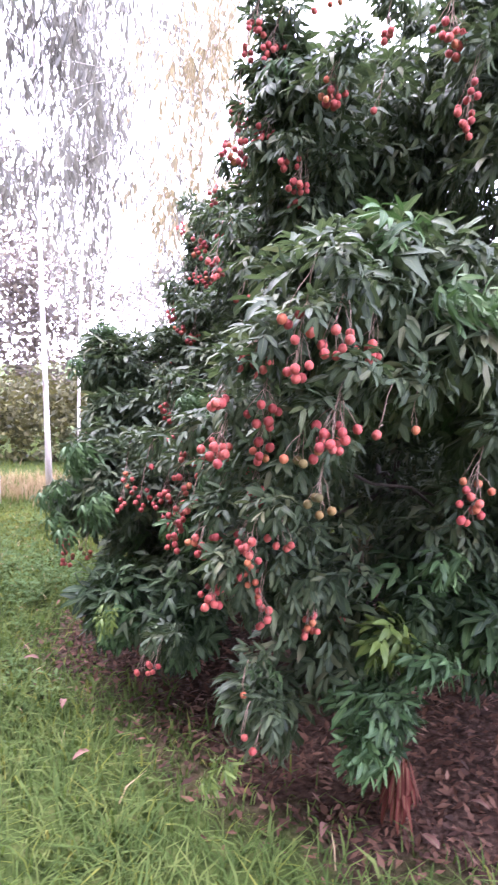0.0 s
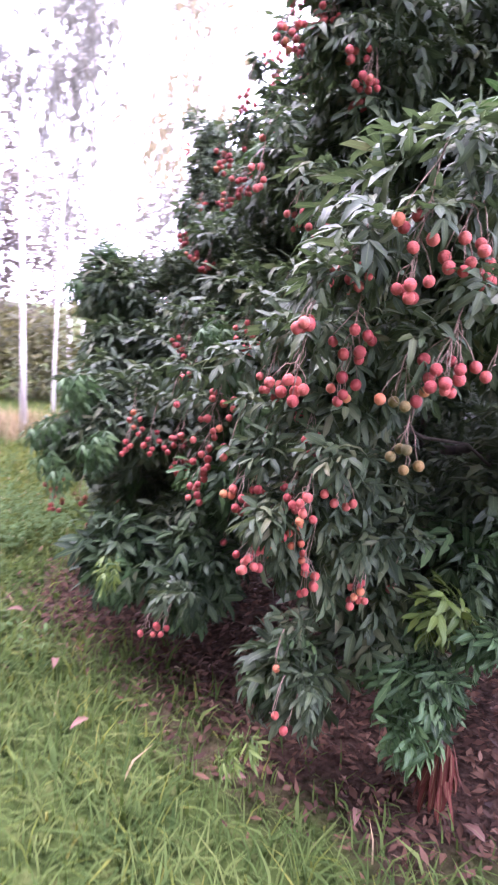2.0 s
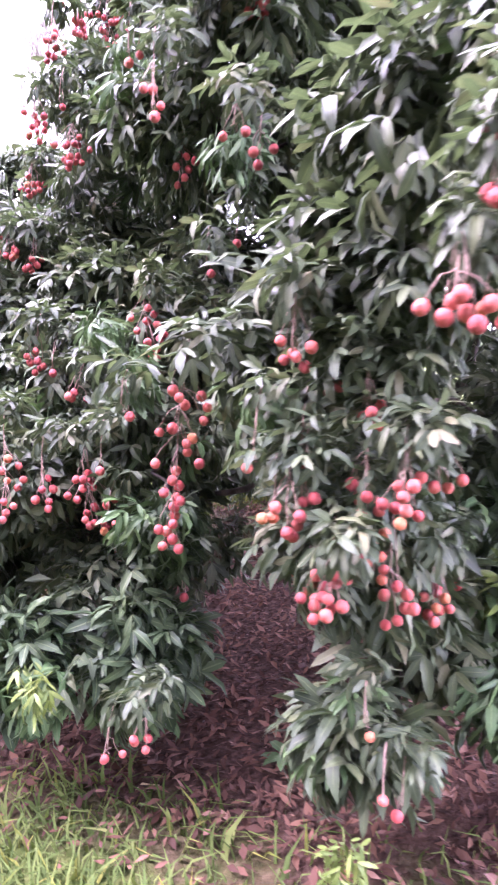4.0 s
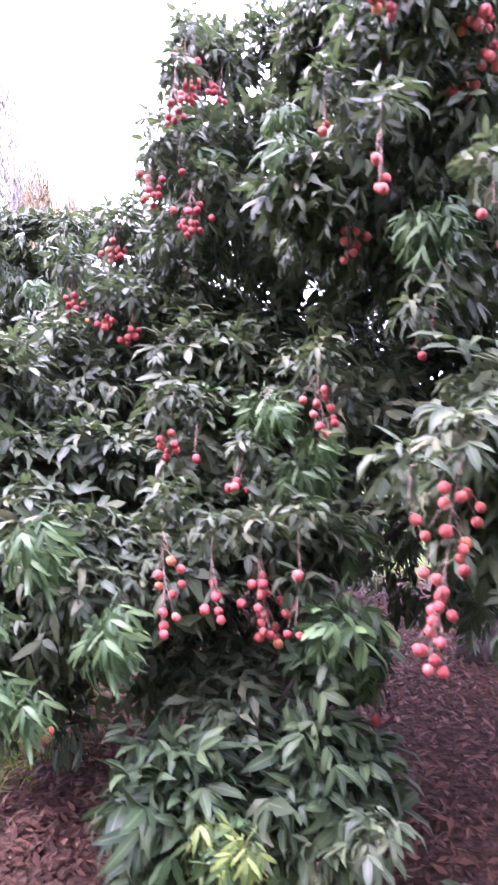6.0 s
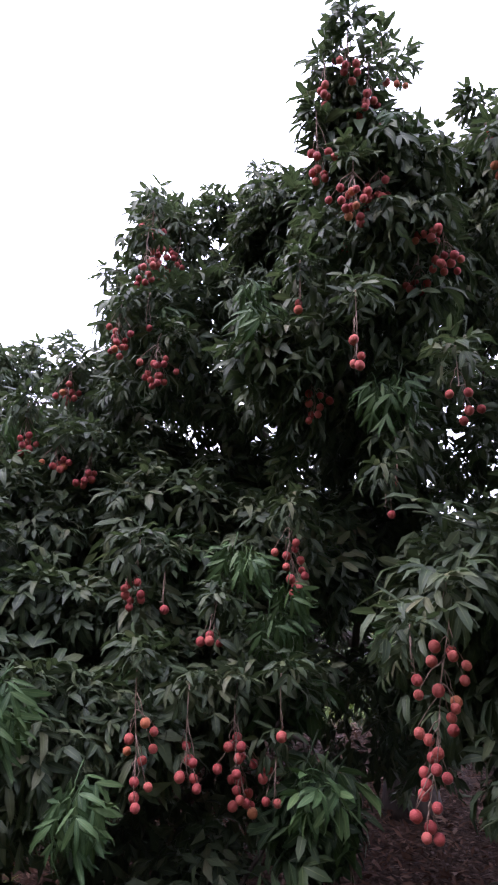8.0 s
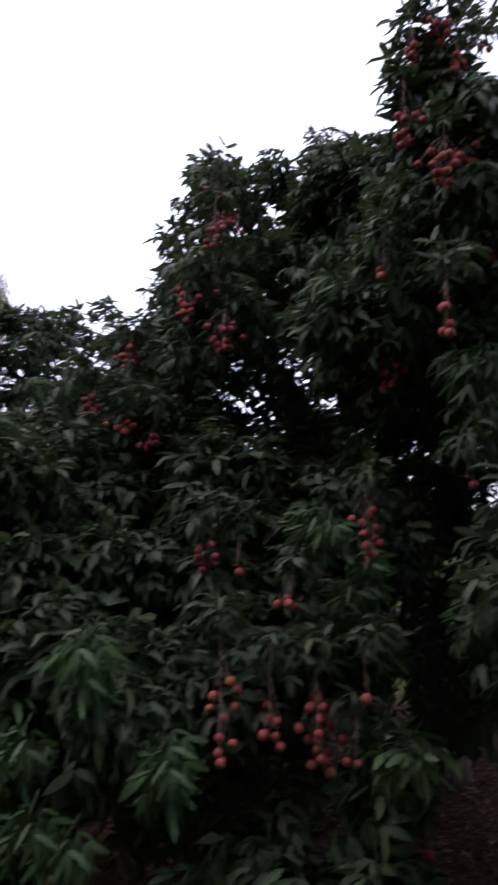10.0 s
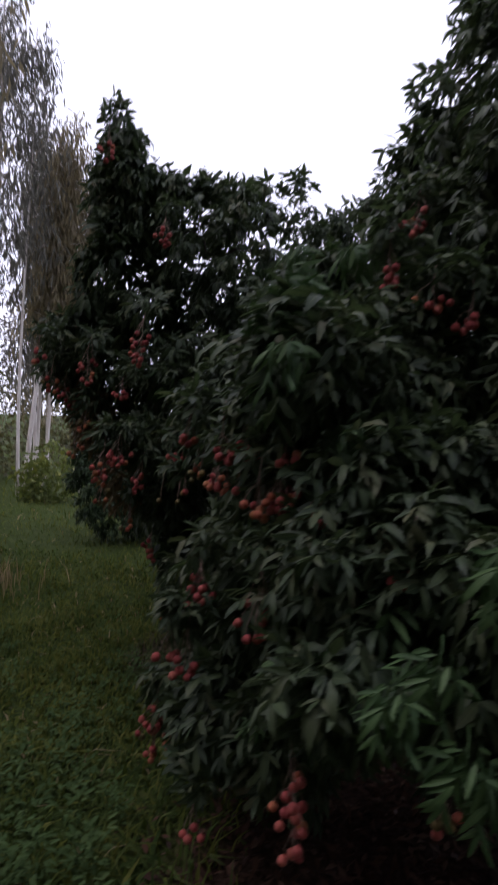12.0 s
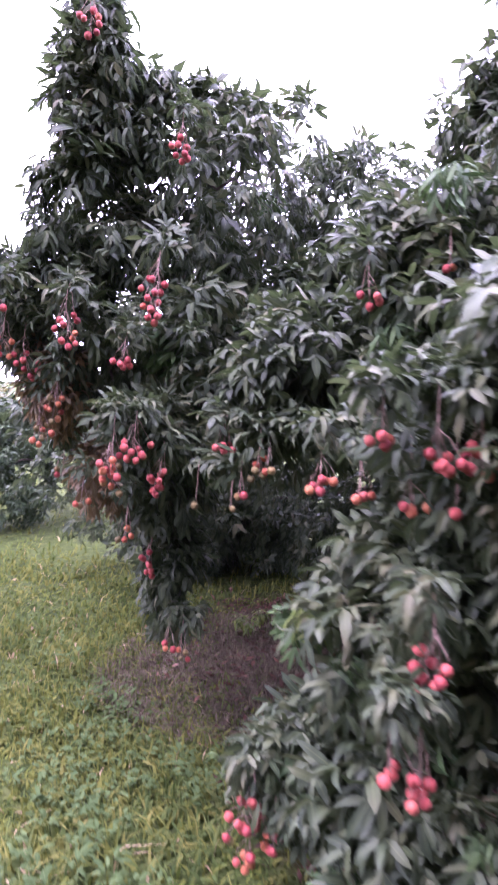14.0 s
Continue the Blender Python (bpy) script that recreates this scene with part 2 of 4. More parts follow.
# ---- mesh helpers ----
def mesh_from(name, verts, faces, mat, smooth=True):
    me = bpy.data.meshes.new(name)
    me.from_pydata([tuple(v) for v in verts] if not isinstance(verts, np.ndarray) else verts.tolist(), [], faces)
    me.materials.append(mat)
    if smooth:
        me.polygons.foreach_set("use_smooth", [True] * len(me.polygons))
    me.update()
    return me


def big_mesh(name, verts, tris, mats, index=None, smooth=True, rib=None):
    """A large mesh of triangles from arrays."""
    me = bpy.data.meshes.new(name)
    n = len(tris)
    me.vertices.add(len(verts))
    me.vertices.foreach_set("co", np.asarray(verts, np.float32).ravel())
    me.loops.add(n * 3)
    me.loops.foreach_set("vertex_index", np.asarray(tris, np.int32).ravel())
    me.polygons.add(n)
    me.polygons.foreach_set("loop_start", np.arange(n, dtype=np.int32) * 3)
    me.polygons.foreach_set("loop_total", np.full(n, 3, np.int32))
    for m in mats:
        me.materials.append(m)
    if index is not None:
        me.polygons.foreach_set("material_index", np.asarray(index, np.int32))
    me.polygons.foreach_set("use_smooth", np.full(n, smooth))
    me.update(calc_edges=True)
    if rib is not None:
        me.attributes.new("rib", "FLOAT", "POINT").data.foreach_set("value", np.asarray(rib, np.float32))
    return me


def child(name, me, parent, label=""):
    ob = new(name, me)
    ob.parent = parent
    return tagged(ob, label)


def unit(v):
    v = np.asarray(v, float)
    return v / (np.linalg.norm(v) + 1e-9)


def tube(points, radii, sides=6):
    """Vertices and triangles of a tapering tube with closed ends."""
    pts = np.asarray(points, float)
    vs, fs = [], []
    for i, p in enumerate(pts):
        d = unit(pts[min(i + 1, len(pts) - 1)] - pts[max(i - 1, 0)])
        a = unit(np.cross(d, (0.31, 0.95, 0.1) if abs(d[2]) > 0.9 else (0, 0, 1)))
        b = np.cross(d, a)
        for k in range(sides):
            w = 2 * math.pi * k / sides
            vs.append(p + radii[i] * (math.cos(w) * a + math.sin(w) * b))
    for i in range(len(pts) - 1):
        for k in range(sides):
            a, b = i * sides + k, i * sides + (k + 1) % sides
            fs += [(a, b, b + sides), (a, b + sides, a + sides)]
    vs += [pts[0], pts[-1]]
    n, last = len(vs), (len(pts) - 1) * sides
    for k in range(sides):
        fs += [(n - 2, (k + 1) % sides, k), (n - 1, last + k, last + (k + 1) % sides)]
    return np.array(vs), np.array(fs)


def bend(a, b, sag, steps=7, wob=0.0, rng=None):
    """Points of a limb from a to b that arches by sag."""
    a, b = np.asarray(a, float), np.asarray(b, float)
    s = np.linspace(0, 1, steps)[:, None]
    p = a + (b - a) * s + np.array((0, 0, 1)) * sag * 4 * s * (1 - s)
    if rng is not None:
        p[1:-1] += rng.normal(0, wob, (steps - 2, 3))
    return p


# A leaf blade: 11 points along y, folded on its midrib, and its triangles
STATION = ((0.17, 0.7), (0.45, 1.0), (0.78, 0.6))
BLADE_RIB = np.array((1, 0, 1, 0, 0, 1, 0, 0, 1, 0, 0.7))
BLADE_TRI = np.array([(0, 1, 2), (0, 2, 3), (1, 4, 5), (1, 5, 2), (2, 5, 6), (2, 6, 3), (4, 7, 8), (4, 8, 5), (5, 8, 9), (5, 9, 6), (7, 10, 8), (8, 10, 9)])


LITE_STATION = ((0.26, 0.93), (0.7, 0.8))
LITE_RIB = np.array((1, 0, 1, 0, 0, 1, 0, 0.7))
LITE_TRI = np.array([(0, 1, 2), (0, 2, 3), (1, 4, 5), (1, 5, 2), (2, 5, 6), (2, 6, 3), (4, 7, 5), (5, 7, 6)])


CORE_STATION = ((0.45, 1.0),)
CORE_RIB = np.array((1, 0, 1, 0, 0.7))
CORE_TRI = np.array([(0, 1, 2), (0, 2, 3), (1, 4, 2), (2, 4, 3)])


def blade(length, width, droop, fold, stations=STATION):
    v = [(0, 0, 0)]
    for s, w in stations:
        z, h = -droop * length * s * s, 0.5 * width * w
        v += [(-h, s * length, z + fold * h), (0, s * length, z), (h, s * length, z + fold * h)]
    v.append((0, length * (1 - 0.25 * droop), -droop * length * 1.1))
    return np.array(v)


def basis(d, up):
    """Columns: side, along, normal."""
    d = unit(d)
    x = unit(np.cross(d, up))
    return np.stack((x, d, np.cross(x, d)), axis=1)


def shoot_arrays(seed, leaves, pairs, length, width, reach, pull, hang, detail=2):
    """A leafy shoot along +y: compound leaves round a stem, bent by their weight."""
    rng = np.random.default_rng(seed)
    stations, tri, rib = ((CORE_STATION, CORE_TRI, CORE_RIB), (LITE_STATION, LITE_TRI, LITE_RIB), (STATION, BLADE_TRI, BLADE_RIB))[detail]
    g = unit((0, 0.75, -0.65)) if hang else np.array((0, 0, -1.0))
    vs, fs, ribs, n = [], [], [], 0
    sv, sf = tube([(0, -0.03, 0.0), (0, 0.0, 0.004), (0.004, reach * 0.5, 0), (0, reach, -0.01)], [0.003, 0.0026, 0.002, 0.0012], 4)
    if detail:
        vs.append(sv), fs.append(sf), ribs.append(np.zeros(len(sv)))
        n += len(sv)
    for i in range(leaves):
        s = (i + 0.5) / leaves
        ang = i * 2.4 + rng.normal(0, 0.35)
        lean = 0.35 + 0.75 * s + rng.normal(0, 0.12)
        out = np.array((math.cos(ang), 0, math.sin(ang)))
        d = unit(out * (1.25 - 0.5 * s) + np.array((0, lean, 0)) + g * 0.25)
        base = np.array((0, reach * s, 0))
        rach = length * rng.uniform(0.75, 1.05)
        side = unit(np.cross(d, (0, 0, 1)) + rng.normal(0, 0.1, 3))
        for k in range(pairs):
            q = (k + 0.7) / pairs
            p = base + d * rach * q + g * pull * rach * 0.35 * q * q
            ends = (1, -1) if k < pairs - 1 else (1, -1, 0)
            for sg in ends:
                ll = length * rng.uniform(0.78, 1.12) * (0.8 + 0.25 * q)
                dd = unit(d * (0.75 + 0.3 * (sg == 0)) + side * sg * rng.uniform(0.55, 0.85) + g * pull * rng.uniform(0.1, 1.05))
                nb = unit(np.array((0, 0, 1)) * 0.8 + out * 0.35 + rng.normal(0, 0.5, 3))
                if hang:
                    nb = unit(out + np.array((0, -0.3, 0.35)) + rng.normal(0, 0.3, 3))
                lv = blade(ll, width * ll / length * rng.uniform(0.75, 1.1), rng.uniform(0.0, 0.75), rng.uniform(-0.1, 0.6), stations)
                vs.append(p + lv @ basis(dd, nb).T)
                fs.append(tri + n), ribs.append(rib)
                n += len(lv)
    return np.concatenate(vs), np.concatenate(fs), np.concatenate(ribs)


# seed, leaves, pairs, length, width, reach, pull, hang
KINDS = ((11, 10, 2, 0.08, 0.026, 0.12, 0.4, False), (12, 9, 3, 0.07, 0.0225, 0.11, 0.55, False), (13, 10, 2, 0.09, 0.0285, 0.14, 0.3, False),
         (14, 9, 2, 0.086, 0.0275, 0.11, 0.75, False), (15, 9, 2, 0.084, 0.026, 0.12, 0.9, True), (16, 8, 3, 0.075, 0.0235, 0.1, 1.1, True))
FRESH = ((21, 14, 2, 0.088, 0.0175, 0.075, 1.3, False), (22, 10, 2, 0.092, 0.027, 0.08, 0.7, False))
DEEP = tuple((k[0] + 30, 6, 2, k[3] * 1.1, k[4] * 1.3, k[5], k[6], k[7]) for k in KINDS)
SHOOTS, YOUNG = [shoot_arrays(*k) for k in KINDS], [shoot_arrays(*k) for k in FRESH]
LITE_SHOOTS, LITE_YOUNG = [shoot_arrays(*k, detail=1) for k in KINDS], [shoot_arrays(*k, detail=1) for k in FRESH]
CORE_SHOOTS = [shoot_arrays(*k, detail=0) for k in DEEP]
LITE_MESH = [big_mesh("leafy_shoot", v, f, [LEAF], rib=r) for v, f, r in LITE_SHOOTS]
SHOOT_MESH = [big_mesh("leafy_shoot", v, f, [LEAF], rib=r) for v, f, r in SHOOTS]
LOW_SHADED_MESH = [big_mesh("leafy_shoot", v, f, [LEAF_LOW_SHADED], rib=r) for v, f, r in SHOOTS]
BRONZE_MESH = [big_mesh("leafy_shoot", v, f, [LEAF_BRONZE], rib=r) for v, f, r in LITE_SHOOTS]
YOUNG_MESH = [big_mesh("young_shoot", v, f, [LEAF_YOUNG], rib=r) for v, f, r in YOUNG]
FLUSH_MESH = [big_mesh("young_shoot", v, f, [LEAF_FLUSH], rib=r) for v, f, r in YOUNG]


def icosphere(name, mat, stretch):
    bm = bmesh.new()
    bmesh.ops.create_icosphere(bm, subdivisions=2, radius=0.0128)
    for v in bm.verts:
        v.co *= 1 + 0.035 * noise.noise(v.co * 260)
        v.co.z *= stretch
        v.co.z -= 0.0128 * stretch
    me = bpy.data.meshes.new(name)
    bm.to_mesh(me)
    bm.free()
    me.materials.append(mat)
    me.polygons.foreach_set("use_smooth", [True] * len(me.polygons))
    return me


FRUIT_MESH = {"red": icosphere("fruit", FRUIT_RED, 1.08), "orange": icosphere("fruit", FRUIT_ORANGE, 1.04), "green": icosphere("fruit", FRUIT_GREEN, 1.02)}

# ---- ground ----
def build_ground():
    rng = np.random.default_rng(3)
    xs = np.concatenate((np.linspace(-2500, -40, 8), np.linspace(-30, -7, 16), np.linspace(-6, 6, 61), np.linspace(7, 30, 16), np.linspace(40, 2500, 8)))
    ys = np.concatenate((np.linspace(-2500, -40, 8), np.linspace(-30, 0, 12), np.linspace(0.5, 14, 68), np.linspace(15, 45, 20), np.linspace(60, 2500, 8)))
    verts, faces = [], []
    for y in ys:
        for x in xs:
            near = abs(x) < 28 and -28 < y < 44
            z = 0.018 * noise.noise(Vector((x * 1.3, y * 1.3, 2.0))) + 0.008 * noise.noise(Vector((x * 5, y * 5, 7.0))) if near else 0.0
            verts.append((x, y, z))
    w = len(xs)
    for j in range(len(ys) - 1):
        for i in range(w - 1):
            a = j * w + i
            faces.append((a, a + 1, a + w + 1, a + w))
    ob = new("ground", mesh_from("ground", np.array(verts), faces, GROUND))
    tagged(ob, "grassy orchard ground with brown leaf litter under the trees", "ground", kind="structure")


build_ground()


def scatter_blades(rng, x, y, height, width, lean, mats, index):
    """One mesh of bent grass blades standing at x, y."""
    n = len(x)
    a = rng.uniform(0, 2 * math.pi, n)
    h, w = height * rng.uniform(0.5, 1.25, n), width * rng.uniform(0.7, 1.3, n)
    t = lean * rng.uniform(0.2, 1.4, n)
    sx, sy = np.cos(a), np.sin(a)
    fx, fy = -sy, sx
    v = np.zeros((n, 5, 3))
    for k, (s, ww) in enumerate(((0, 1), (0, -1), (0.55, 0.8), (0.55, -0.8), (1, 0))):
        off = t * h * s * s
        v[:, k, 0] = x + sx * w * ww * 0.5 + fx * off
        v[:, k, 1] = y + sy * w * ww * 0.5 + fy * off
        v[:, k, 2] = h * s * (1 - 0.35 * t * s) - (0.01 if s == 0 else 0)
    base = np.arange(n)[:, None, None] * 5
    tri = (base + np.array([(0, 1, 3), (0, 3, 2), (2, 3, 4)])[None]).reshape(-1, 3)
    return big_mesh("grass", v.reshape(-1, 3), tri, mats, np.repeat(index, 3))


def build_grass():
    rng = np.random.default_rng(5)
    for name, n, (cx, cy, rx, ry), height, width, hole, label in (
            ("grass", 100000, (-1.1, 5.0, 4.4, 4.8), 0.12, 0.0078, 0.0, "short green meadow grass on the lane beside the trees"),
            ("grass", 62000, (-1.2, 7.5, 9.5, 10.5), 0.13, 0.0115, 0.22, "green and yellowish grass further down the orchard lane"),
            ("grass", 52000, (-1.9, 7.6, 3.2, 4.2), 0.085, 0.0165, 0.0, "short broad-bladed creeping grass of the lane"),
            ("grass", 26000, (-1.2, 8.0, 24.0, 26.0), 0.2, 0.028, 0.22, "rough grass of the orchard all round")):
        r, a = np.sqrt(rng.uniform(0, 1, n)), rng.uniform(0, 2 * math.pi, n)
        x, y = cx + rx * r * np.cos(a), cy + ry * r * np.sin(a)
        dep = litter_depth(x, y)
        clump = np.array([noise.noise(Vector((p * 2.2, q * 2.2, 0.0))) for p, q in zip(x, y)])
        dry = np.array([noise.noise(Vector((p * 0.9, q * 0.9, 9.0))) for p, q in zip(x, y)])
        keep = (rng.uniform(0.62, 1.0, n) > r) & (r > hole * rng.uniform(0.7, 1.3, n)) & (rng.uniform(-0.2, 0.3, n) > dep + 0.12 * clump)
        x, y, clump, dry = x[keep], y[keep], clump[keep], dry[keep]
        away = np.clip((y - 4.8) / 2.2, 0, 1)
        hh = height * (0.85 + 0.75 * clump) * (1 - 0.3 * away)
        u = rng.uniform(0, 1, len(x))
        idx = np.where(u < 0.002 + 0.018 * away, 1, np.where(u < 0.1 + 0.45 * away + 0.7 * away * dry, 2, 0))
        ob = new(name, scatter_blades(rng, x, y, hh, width, 1.3, [GRASS, STRAW, GRASS_DRY], idx))
        tagged(ob, label, "grass", kind="stuff")


build_grass()


def build_litter():
    """Fallen leaves that lie loose under the trees."""
    rng = np.random.default_rng(8)
    n = 42000
    x, y = rng.uniform(-1.6, 3.6, n), rng.uniform(3.0, 9.2, n)
    keep = (litter_depth(x, y) > rng.normal(0.02, 0.12, n)) & ((np.hypot(x - 0.2, y - 7.3) > 0.8) | (rng.uniform(0, 1, n) < 0.3))
    vs, fs, m = [], [], 0
    for a, b in zip(x[keep], y[keep]):
        ll = rng.uniform(0.026, 0.068)
        lv = blade(ll, ll * rng.uniform(0.28, 0.44), rng.uniform(-0.25, 0.25), rng.uniform(-0.3, 0.7), CORE_STATION)
        th, tilt = rng.uniform(0, 2 * math.pi), rng.normal(0, 0.3)
        d = np.array((math.cos(th), math.sin(th), tilt))
        lv = lv @ basis(d, unit((rng.normal(0, 0.3), rng.normal(0, 0.3), 1))).T
        lv += (a, b, 0.014 + abs(rng.normal(0, 0.012)) - min(0, lv[:, 2].min()) * 0.6)
        vs.append(lv), fs.append(CORE_TRI + m)
        m += len(lv)
    ob = new("leaf_litter", big_mesh("leaf_litter", np.concatenate(vs), np.concatenate(fs), [LEAF_DRY]))
    tagged(ob, "dry reddish brown fallen leaves covering the soil", "leaf litter", kind="stuff")


build_litter()


# ---- eucalyptus and woods behind ----
def gum_tree(x, y, height, radius, lean, seed, crown_from, strands, label, leaf=LEAF_GUM, group="eucalyptus plantation"):
    """A tall slim gum with hanging strands of narrow leaves."""
    rng = np.random.default_rng(seed)
    tree = new("eucalyptus_tree")
    tree.location = (x, y, 0)
    s = np.linspace(0, 1, 14)
    pts = np.stack((lean[0] * s ** 1.4 + 0.05 * np.sin(s * 5 + seed), lean[1] * s ** 1.4 + 0.05 * np.cos(s * 4 + seed), s * height - 0.03), axis=1)
    tv, tf = tube(pts, radius * (1 - 0.82 * s) * (1 + 0.35 * np.exp(-s * 40)), 9)
    child("trunk", big_mesh("trunk", tv, tf, [BARK_GUM]), tree, "smooth pale bark")
    vs, fs, m = [], [], 0
    bv, bf, bm_ = [], [], 0
    for i in range(strands):
        q = crown_from + (1 - crown_from) * rng.uniform(0, 1) ** 0.9
        p0 = np.array([np.interp(q, s, pts[:, k]) for k in range(3)])
        a = rng.uniform(0, 2 * math.pi)
        ln = height * (0.15 if radius > 0.052 else 0.1) * rng.uniform(0.35, 1.0) * (1.25 - 0.75 * q)
        end = p0 + np.array((math.cos(a) * ln, math.sin(a) * ln, ln * rng.uniform(0.0, 0.7)))
        limb = bend(p0, end, 0.06 * ln, 4)
        lv, lf = tube(limb, np.linspace(radius * 0.22, 0.004, 4), 3)
        bv.append(lv), bf.append(lf + bm_)
        bm_ += len(lv)
        for j in range(rng.integers(6, 10)):
            u = rng.uniform(0.3, 1.0)
            p = p0 + (end - p0) * u + rng.normal(0, 0.12, 3)
            drop = rng.uniform(0.3, 0.95)
            swing = rng.normal(0, 0.18, 2)
            for k in range(rng.integers(5, 9)):
                w = rng.uniform(0.05, 1)
                c = p + np.array((swing[0] * w * drop, swing[1] * w * drop, -w * drop)) + rng.normal(0, 0.035, 3)
                ll = rng.uniform(0.13, 0.25)
                d = unit((rng.normal(0, 0.3), rng.normal(0, 0.3), -1))
                b = basis(d, unit(rng.normal(0, 1, 3)))
                wd = ll * 0.085
                vs.append(c + np.array([(0, 0, 0), (-wd, ll * 0.4, 0), (wd, ll * 0.4, 0), (wd * 0.4, ll, 0.1 * ll)]) @ b.T)
                fs.append(np.array([(0, 2, 1), (1, 2, 3)]) + m)
                m += 4
    tagged(child("branchwork", big_mesh("branchwork", np.concatenate(bv), np.concatenate(bf), [BARK_GUM]), tree), kind="stuff")
    child("crown", big_mesh("crown", np.concatenate(vs), np.concatenate(fs), [leaf]), tree, "hanging strands of narrow grey green leaves")
    tagged(tree, label, "tree", group)
    return tree


PALE = "tall slim eucalyptus with a whitish trunk and hanging leaves"
THIN = "young thin eucalyptus with a pale leaning trunk"
GUMS_NEAR = (
        (-3.12, 8.96, 12.0, 0.033, (-0.15, 0.2), 0.3, 115, PALE), (-3.45, 8.45, 12.5, 0.033, (-0.25, 0.0), 0.46, 50, PALE),
        (-3.36, 10.5, 9.5, 0.022, (0.1, 0.1), 0.42, 70, THIN), (-3.52, 11.9, 13.0, 0.042, (-0.2, 0.2), 0.2, 130, PALE),
        (-2.0, 10.6, 12.0, 0.042, (1.3, 0.2), 0.3, 150, PALE), (-2.5, 13.2, 13.0, 0.045, (0.0, 0.2), 0.2, 130, PALE),
        (-5.9, 11.0, 12.0, 0.05, (0.2, 0.1), 0.42, 45, PALE), (-4.6, 14.0, 13.0, 0.045, (0.1, 0.1), 0.4, 60, PALE),
    )
GUMS_FAR = (
        (-0.15, 16.4, 10.5, 0.05, (0.0, 0.1), 0.3, 110, THIN), (0.42, 16.2, 7.0, 0.05, (0.75, 0.1), 0.46, 190, THIN),
        (0.8, 17.4, 7.6, 0.045, (0.1, 0.1), 0.28, 100, THIN), (1.1, 18.0, 6.8, 0.045, (-0.1, 0.0), 0.28, 90, THIN),
        (0.62, 16.9, 7.0, 0.04, (0.15, 0.0), 0.3, 80, THIN), (1.35, 16.4, 6.4, 0.045, (0.25, 0.0), 0.42, 150, THIN), (0.22, 15.9, 8.2, 0.032, (0.1, 0.0), 0.5, 70, THIN),
        (0.95, 17.0, 6.0, 0.03, (0.05, 0.0), 0.5, 50, THIN), (0.75, 16.3, 6.2, 0.028, (0.3, 0.0), 0.5, 50, THIN)
)
# Some crowns take the leaf colour with golden sunlight painted in
for i, (x, y, h, r, lean, low, n, label) in enumerate(GUMS_NEAR + GUMS_FAR):
    gum_tree(x, y, h, r, lean, 40 + i, low, round(n * (0.9 if i < len(GUMS_NEAR) else 0.6)), label, LEAF_GUM_SUNLIT if i in (4, 9, 11, 13, 15, 16) else LEAF_GUM)


def scrub(name, spots, leaf, mat, label, seed, per):
    """Leafy thicket: many small leaves round the given clumps."""
    rng = np.random.default_rng(seed)
    vs, fs, m = [], [], 0
    for (cx, cy, cz, rx, ry, rz) in spots:
        for i in range(per):
            d = unit(rng.normal(0, 1, 3)) * rng.uniform(0.55, 1.0) ** 0.5
            lump = 1 + 0.35 * noise.noise(Vector((d[0] * 2 + cx, d[1] * 2 + cy, d[2] * 2)))
            p = np.array((cx, cy, cz)) + d * (rx, ry, rz) * lump
            if p[2] < 0.02:
                continue
            ll = leaf * rng.uniform(0.6, 1.3)
            b = basis(unit(rng.normal(0, 1, 3) + (0, 0, -0.3)), unit(rng.normal(0, 1, 3)))
            w = ll * 0.24
            vs.append(p + np.array([(0, 0, 0), (-w, ll * 0.45, 0), (w, ll * 0.45, 0), (0, ll, 0)]) @ b.T)
            fs.append(np.array([(0, 2, 1), (1, 2, 3)]) + m)
            m += 4
    ob = new(name, big_mesh(name, np.concatenate(vs), np.concatenate(fs), [mat]))
    return tagged(ob, label, "bushes", kind="stuff")


rs = random.Random(4)
thicket = []
for i in range(34):
    u = i / 33
    x, y = -11 + 15.5 * u + rs.uniform(-0.5, 0.5), 13.5 + 9 * u ** 1.3 + rs.uniform(-0.8, 0.8)
    thicket.append((x, y, rs.uniform(0.4, 1.3), rs.uniform(0.6, 1.3), rs.uniform(0.6, 1.1), rs.uniform(0.6, 1.5)))
for i in range(15):
    u = i / 14
    thicket.append((-8.5 + 6.2 * u, 11.4 + 0.8 * u + rs.uniform(-0.3, 0.3), rs.uniform(0.3, 0.9), rs.uniform(0.4, 0.8), 0.5, rs.uniform(0.4, 1.1)))
scrub("thicket", thicket, 0.13, LEAF_SCRUB, "olive green thicket behind the eucalyptus trunks", 61, 700)
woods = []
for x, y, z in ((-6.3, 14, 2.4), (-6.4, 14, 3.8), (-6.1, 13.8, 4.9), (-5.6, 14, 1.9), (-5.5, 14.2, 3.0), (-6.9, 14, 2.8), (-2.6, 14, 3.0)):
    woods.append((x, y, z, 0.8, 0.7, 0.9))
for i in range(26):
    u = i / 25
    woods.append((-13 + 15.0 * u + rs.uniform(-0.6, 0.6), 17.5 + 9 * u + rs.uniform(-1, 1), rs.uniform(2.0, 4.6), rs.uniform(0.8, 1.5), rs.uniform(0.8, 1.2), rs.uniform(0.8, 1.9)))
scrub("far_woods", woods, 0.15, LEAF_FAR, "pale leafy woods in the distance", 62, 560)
# Ring of leaf clumps out of view, added to shade the trees and lane
shade_ring = []
for i in range(44):
    a = math.radians(140 + 150 * i / 43)
    d = rs.uniform(6.8, 8.0)
    shade_ring.append((-0.8 + d * math.cos(a), 3.4 + d * math.sin(a), rs.uniform(0.8, 4.6), rs.uniform(1.0, 1.5), rs.uniform(1.0, 1.5), rs.uniform(1.2, 2.0)))
